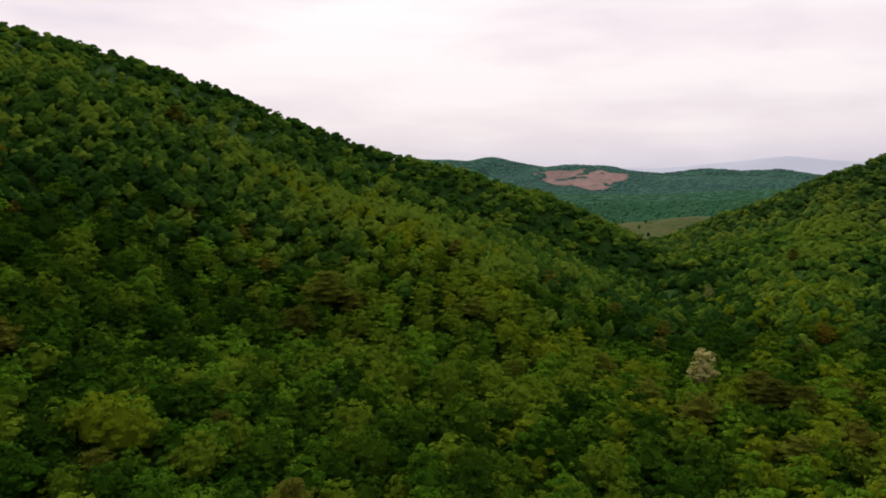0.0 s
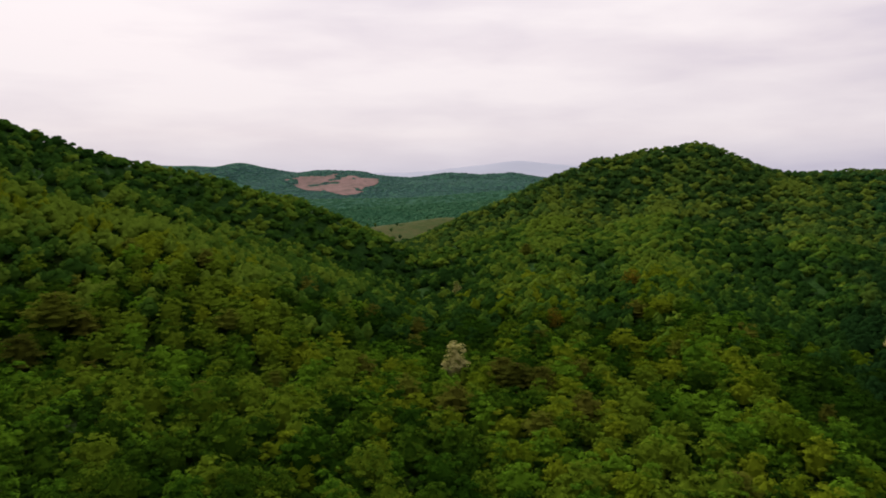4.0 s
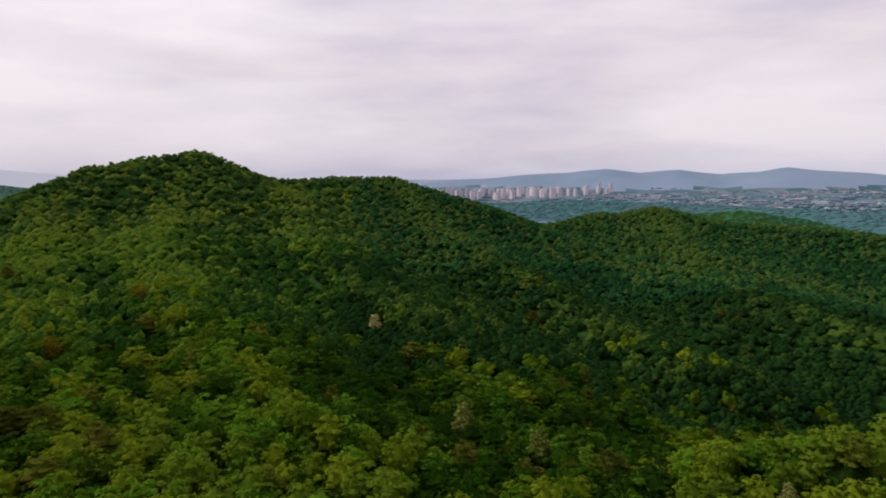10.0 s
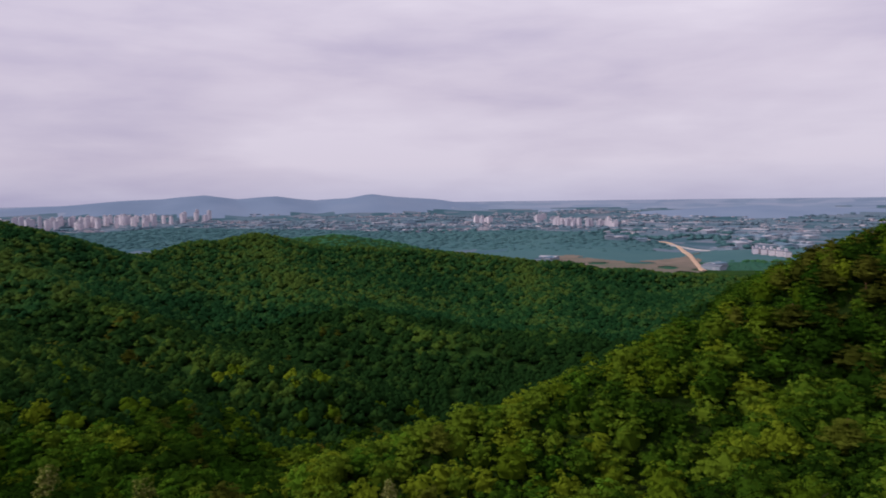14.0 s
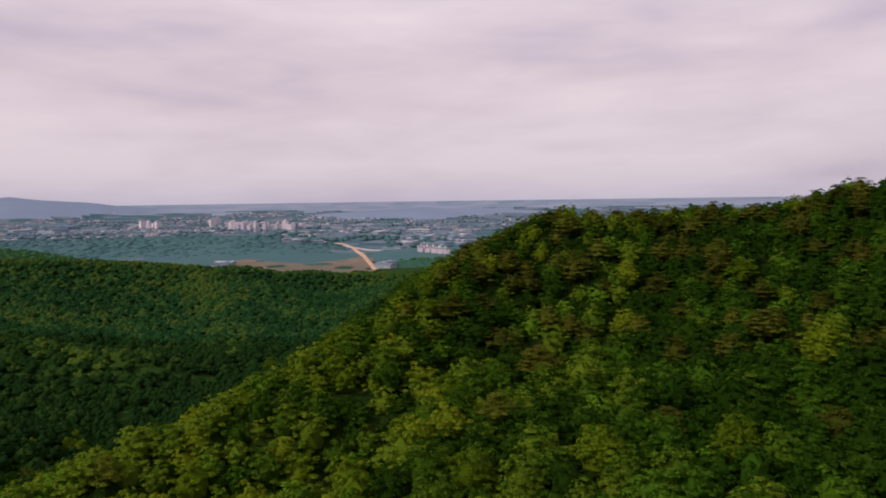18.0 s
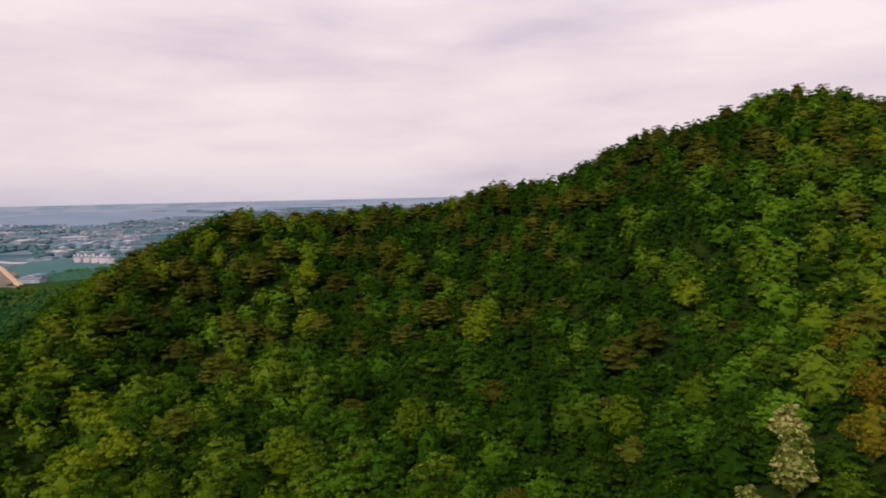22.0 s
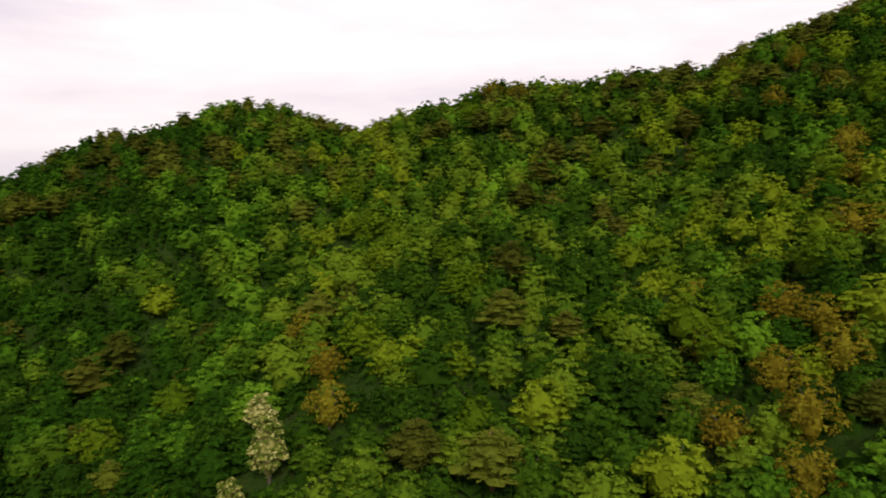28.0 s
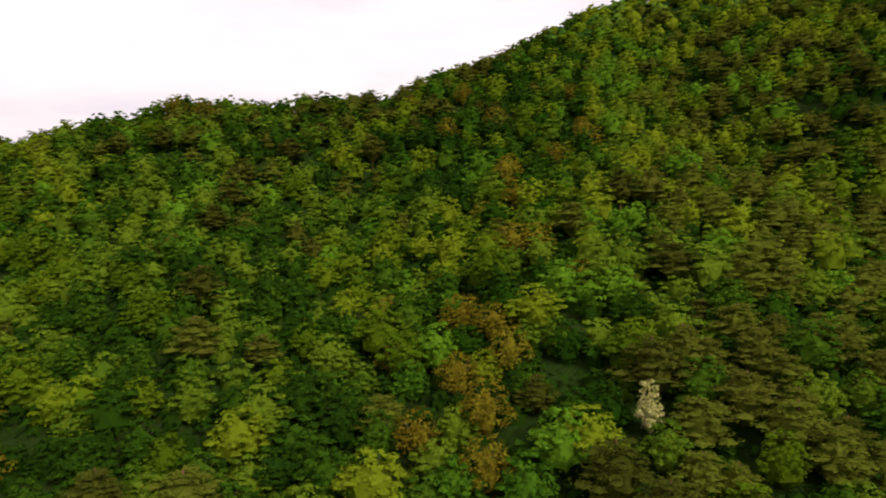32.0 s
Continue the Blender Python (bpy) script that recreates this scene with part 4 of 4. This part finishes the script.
def grow(name, x, y, z, k, s, size, up, turn, which, lod, mat=None):
    """Joins many trees of a kind into one mesh."""
    g = np.random.default_rng(len(which))
    for kind in LABELS:
        vs, fs, ts, base = [], [], [], 0
        for var in range(VARIANTS[kind]):
            i = which[(k[which] == kind) & (s[which] == var)]
            if not len(i):
                continue
            v, f = models[kind, var][lod]
            if lod in (2, 3):
                bole = stem(0.3, 0.12, (0, 0, -2.5), (0, 0, 5), 3)
                f = np.concatenate([f, tris(*bole)[1] + len(v)])
                v = np.concatenate([v, bole[0]])
            c, sn = np.cos(turn[i])[:, None], np.sin(turn[i])[:, None]
            w = np.stack([(v[:, 0] * c - v[:, 1] * sn) * size[i][:, None] + x[i][:, None],
                          (v[:, 0] * sn + v[:, 1] * c) * size[i][:, None] + y[i][:, None],
                          v[:, 2] * up[i][:, None] + z[i][:, None]], -1)
            vs.append(w.reshape(-1, 3))
            fs.append((f[None] + (base + np.arange(len(i)) * len(v))[:, None, None]).reshape(-1, 3))
            ts.append(np.repeat(np.clip((0.85 * g.random(len(i)) - 0.2 if lod in (2, 3) else 0.70 * g.random(len(i)) ** 1.8 - 0.08) + slope_shading(x[i], y[i]), 0, 1), len(v)))
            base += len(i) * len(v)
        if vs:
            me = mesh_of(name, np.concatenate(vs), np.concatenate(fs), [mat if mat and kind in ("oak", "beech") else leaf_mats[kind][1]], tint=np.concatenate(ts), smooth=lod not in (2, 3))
            tagged(new(NAMES[kind] + "s_" + name, me), LABELS[kind][0].replace("tree", "trees") + ", in dense woodland", "woodland", kind="stuff")


def plant_far():
    g = np.random.default_rng(77)
    # each ring has its own leaf colour, with haze painted into it
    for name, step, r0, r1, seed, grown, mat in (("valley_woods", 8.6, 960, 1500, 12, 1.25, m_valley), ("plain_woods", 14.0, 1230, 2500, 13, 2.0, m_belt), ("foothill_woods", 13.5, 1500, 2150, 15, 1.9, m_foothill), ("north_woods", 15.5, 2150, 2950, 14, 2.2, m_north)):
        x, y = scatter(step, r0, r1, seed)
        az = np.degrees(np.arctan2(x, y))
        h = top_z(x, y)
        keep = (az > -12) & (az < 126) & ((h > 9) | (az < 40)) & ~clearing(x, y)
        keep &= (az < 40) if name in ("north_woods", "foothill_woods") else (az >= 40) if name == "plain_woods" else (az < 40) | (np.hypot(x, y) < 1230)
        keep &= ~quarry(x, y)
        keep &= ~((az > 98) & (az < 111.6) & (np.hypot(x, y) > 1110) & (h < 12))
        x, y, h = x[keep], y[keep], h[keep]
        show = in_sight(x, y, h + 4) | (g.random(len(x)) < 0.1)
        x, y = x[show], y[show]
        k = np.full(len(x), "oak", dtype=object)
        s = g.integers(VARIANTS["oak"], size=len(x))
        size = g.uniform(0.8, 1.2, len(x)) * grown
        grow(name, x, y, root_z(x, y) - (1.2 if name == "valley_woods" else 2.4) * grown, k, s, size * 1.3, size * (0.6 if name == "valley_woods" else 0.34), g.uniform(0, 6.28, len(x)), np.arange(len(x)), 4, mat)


def tree_lines():
    """Strips of wood between the fields and quarters of the plain."""
    g = np.random.default_rng(91)
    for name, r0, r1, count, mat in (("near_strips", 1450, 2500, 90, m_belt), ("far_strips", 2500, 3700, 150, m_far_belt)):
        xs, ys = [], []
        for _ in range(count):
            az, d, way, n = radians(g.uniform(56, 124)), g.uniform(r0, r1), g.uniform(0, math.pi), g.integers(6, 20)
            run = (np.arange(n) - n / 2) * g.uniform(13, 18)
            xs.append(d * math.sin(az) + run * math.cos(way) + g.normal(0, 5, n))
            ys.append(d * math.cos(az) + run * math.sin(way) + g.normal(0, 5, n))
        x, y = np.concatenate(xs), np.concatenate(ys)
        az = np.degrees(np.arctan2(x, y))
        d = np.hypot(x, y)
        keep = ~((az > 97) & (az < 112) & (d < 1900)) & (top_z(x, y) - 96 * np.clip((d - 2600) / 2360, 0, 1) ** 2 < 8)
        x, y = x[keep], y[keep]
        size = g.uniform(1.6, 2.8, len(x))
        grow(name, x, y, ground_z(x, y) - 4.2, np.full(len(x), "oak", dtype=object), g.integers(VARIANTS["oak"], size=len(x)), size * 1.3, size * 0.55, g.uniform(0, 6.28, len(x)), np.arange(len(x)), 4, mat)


plant()
tree_lines()
undergrowth()
plant_far()


# ---------------------------------------------------------------- the town on the plain
def place(az, d):
    x, y = d * math.sin(radians(az)), d * math.cos(radians(az))
    return x, y, float(ground_z(np.array([x]), np.array([y]))[0])


# walls, roofs and glass of the town: haze painted in as pale blue-grey
m_tower = surface("hazed_concrete", [(0.44, 0.42, 0.49), (0.54, 0.50, 0.56), (0.68, 0.61, 0.65)], 0.02, 0.8, per="object", tint=0.7)
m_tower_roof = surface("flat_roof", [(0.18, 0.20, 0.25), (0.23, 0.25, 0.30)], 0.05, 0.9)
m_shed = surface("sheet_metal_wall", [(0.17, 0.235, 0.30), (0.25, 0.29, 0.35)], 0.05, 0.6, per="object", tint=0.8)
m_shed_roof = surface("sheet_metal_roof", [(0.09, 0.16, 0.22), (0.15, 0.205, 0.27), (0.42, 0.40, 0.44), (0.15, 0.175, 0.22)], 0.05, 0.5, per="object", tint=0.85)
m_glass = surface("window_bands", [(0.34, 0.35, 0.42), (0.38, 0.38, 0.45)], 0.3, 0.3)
m_earth = surface("earth_road", [(0.40, 0.27, 0.19), (0.52, 0.37, 0.27)], 0.05, 0.9)
m_tarmac = surface("pale_road", [(0.30, 0.29, 0.30), (0.38, 0.36, 0.36)], 0.05, 0.9)


def box(w, l, z0, z1, cx=0.0, cy=0.0):
    v = np.array([(cx + sx * w / 2, cy + sy * l / 2, z) for z in (z0, z1) for sx, sy in ((-1, -1), (1, -1), (1, 1), (-1, 1))])
    f = np.array([(3, 2, 1, 0), (4, 5, 6, 7), (0, 1, 5, 4), (1, 2, 6, 5), (2, 3, 7, 6), (3, 0, 4, 7)])
    return v, f


def gable(w, l, z0, rise, over=0.6):
    w, l = w / 2 + over, l / 2 + over
    v = np.array([(-w, -l, z0), (w, -l, z0), (w, l, z0), (-w, l, z0), (0, -l, z0 + rise), (0, l, z0 + rise), (0, -l, z0 + rise), (0, l, z0 + rise)])
    f = np.array([(0, 4, 5, 3), (1, 2, 7, 6), (0, 1, 6, 4), (2, 3, 5, 7), (3, 2, 1, 0)])
    return v, f


def part(name, pieces, mat, parent, label=""):
    ob = new(name, mesh_of(name, *join(pieces), [mat]))
    ob.parent = parent
    return tagged(ob, label)


def tower_model(w, l, h):
    """A slab block of flats: walls, stair tower, parapet roof and a band of windows to each storey."""
    root = new("apartment_block")
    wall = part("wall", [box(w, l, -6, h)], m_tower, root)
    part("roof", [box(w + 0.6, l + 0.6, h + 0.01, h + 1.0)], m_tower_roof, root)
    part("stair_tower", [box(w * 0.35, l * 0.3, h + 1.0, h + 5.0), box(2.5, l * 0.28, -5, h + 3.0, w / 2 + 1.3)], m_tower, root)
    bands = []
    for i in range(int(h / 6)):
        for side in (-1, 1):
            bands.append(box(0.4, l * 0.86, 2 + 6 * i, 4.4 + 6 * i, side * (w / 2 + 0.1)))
    part("window_band", bands, m_glass, wall, "window bands paled as by haze")["kind"] = "stuff"
    return tagged(root, "pale pinkish concrete apartment block of the town, tinted as by haze", "apartment block", "apartment blocks of the town")


def shed_model(w, l, h):
    root = new("warehouse")
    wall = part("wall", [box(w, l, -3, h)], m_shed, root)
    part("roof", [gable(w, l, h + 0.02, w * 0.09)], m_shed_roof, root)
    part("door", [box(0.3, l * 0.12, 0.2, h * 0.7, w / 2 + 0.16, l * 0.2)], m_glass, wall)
    return tagged(root, "low warehouse with a sheet metal roof on the plain, tinted as by haze", "warehouse", "warehouses of the town")


def build_town():
    g = random.Random(12)
    towers = [tower_model(11, 20, 42), tower_model(11, 16, 36), tower_model(11, 26, 30), tower_model(13, 13, 46), tower_model(9, 30, 7), tower_model(10, 22, 20), tower_model(10, 15, 25)]
    sheds = [shed_model(18, 32, 6), shed_model(22, 50, 7), shed_model(13, 22, 5), shed_model(26, 76, 8)]
    used = {}

    def put(models_of, i, az, d, turn):
        x, y, z = place(az, d)
        m = pose(x, y, z, 0, 0, turn)
        ob = models_of[i]
        if id(ob) in used:
            copy_thing(ob, m)
        else:
            used[id(ob)] = True
            ob.matrix_basis = m

    # estates: bearing, distance, spread across in degrees, depth, count
    for az, d, wide, deep, count in ((59.5, 3450, 2.2, 250, 22), (63.0, 3350, 1.6, 200, 18), (66.5, 3450, 2.0, 260, 26), (71.0, 3650, 2.0, 220, 10),
                                     (94.2, 3150, 0.8, 120, 6), (101.5, 2900, 1.7, 160, 20), (104.0, 2780, 0.7, 120, 8), (98.8, 3250, 1.0, 150, 5)):
        base = g.uniform(0, 90)
        for _ in range(count):
            put(towers, g.choice((0, 0, 1, 2, 3)) if az < 90 else g.choice((5, 5, 6, 2)), az + g.uniform(-wide, wide), d + g.uniform(-deep, deep), base + g.choice((0, 0, 90)) + g.uniform(-6, 6))
    # works and yards along the plain
    for az, d, wide, deep, count in ((116.0, 1950, 2.6, 320, 52), (113.0, 2350, 2.5, 300, 26), (105.5, 1530, 1.6, 60, 12), (99.0, 1240, 0.5, 30, 6),
                                     (108, 2700, 5, 400, 26), (86, 3100, 9, 350, 42), (75, 3250, 6, 250, 26), (66, 2750, 5, 300, 14), (118, 2900, 4, 350, 14),
                                     (112.6, 1420, 0.8, 60, 5), (61, 2300, 2.0, 120, 6), (67.2, 1420, 0.25, 40, 3), (111.8, 1150, 0.35, 18, 4)):
        base = g.uniform(0, 90)
        for _ in range(count):
            put(sheds, g.choice((0, 1, 2, 2, 3)) if d > 1800 else g.choice((0, 2, 2)), az + g.uniform(-wide, wide), d + g.uniform(-deep, deep), base + g.choice((0, 0, 90)) + g.uniform(-8, 8))
    # a long pale terrace at the foot of the wooded spur
    for i in range(5):
        put(towers, 4, 114.9 + 0.5 * i, 1300 - 8 * i, 62 + 4 * i)
    # roofs too many and too far to count
    v, f = [], []
    quarters = [(g.uniform(57, 124), 2300 + 1750 * g.random() ** 0.9, g.uniform(0.8, 3.2), g.uniform(25, 90)) for _ in range(95)]
    for n in range(3000):
        qa, qd, wide, deep = quarters[n % 95]
        az = qa + g.gauss(0, wide * 0.5)
        d = qd + g.gauss(0, deep)
        w, l, h = g.uniform(7, 13), g.uniform(10, 26), g.uniform(2.5, 5)
        x, y, z = place(az, d)
        if z > 96 * max(0, (d - 2600) / 2360) ** 2 + 9:
            continue
        bv, bf = box(w, l, -4, h)
        t = radians(g.choice((20, 110)) + g.uniform(-12, 12))
        bv = np.stack([bv[:, 0] * math.cos(t) - bv[:, 1] * math.sin(t) + x, bv[:, 0] * math.sin(t) + bv[:, 1] * math.cos(t) + y, bv[:, 2] + z], -1)
        v.append(bv)
        f.append(bf + 8 * len(f))
    rnd = np.repeat(np.array([g.random() for _ in f]), 8)
    # roof colours drawn towards the plain's blue, haze being part of the paint
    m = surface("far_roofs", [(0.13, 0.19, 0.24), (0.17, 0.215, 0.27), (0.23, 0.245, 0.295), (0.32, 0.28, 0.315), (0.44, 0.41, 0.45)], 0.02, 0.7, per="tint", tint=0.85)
    tagged(new("far_houses", mesh_of("far_houses", np.concatenate(v), np.concatenate(f), [m], tint=rnd)), "roofs of a town scattered over the plain, tinted as by haze", "town", kind="stuff")


def ribbon(name, pts, width, mat, label):
    """A raised road with sloping shoulders along bearings and distances."""
    v, f = [], []
    p = []
    for (a0, d0), (a1, d1) in zip(pts[:-1], pts[1:]):
        for s in np.linspace(0, 1, 12, endpoint=False):
            p.append(place(a0 + (a1 - a0) * s, d0 + (d1 - d0) * s))
    p.append(place(*pts[-1]))
    p = np.array(p)
    for i, q in enumerate(p):
        t = p[min(i + 1, len(p) - 1)] - p[max(i - 1, 0)]
        n = np.array([-t[1], t[0], 0]) / np.hypot(t[0], t[1])
        for off, up in ((-width * 0.9, -1.0), (-width / 2, 2.2), (width / 2, 2.2), (width * 0.9, -1.0)):
            v.append(q + n * off + (0, 0, up))
        if i:
            f += [(4 * i - 4 + j, 4 * i + j, 4 * i + j + 1, 4 * i - 3 + j) for j in range(3)]
    tagged(new(name, mesh_of(name, np.array(v), np.array(f), [mat])), label, "road", kind="structure")


build_town()
ribbon("road_1", [(111.3, 1080), (110.9, 1150), (110.1, 1330), (108.9, 1560), (107.4, 1800)], 5.5, m_earth, "orange earth road under construction across the fields")
ribbon("road_2", [(107.4, 1800), (107.0, 1900), (106.2, 2100), (105.6, 2400)], 6, m_tarmac, "pale road running into the town")
ribbon("road_3", [(108.6, 1500), (111.5, 1430), (115, 1420), (119, 1450)], 7, m_tarmac, "pale road along the foot of the woods")
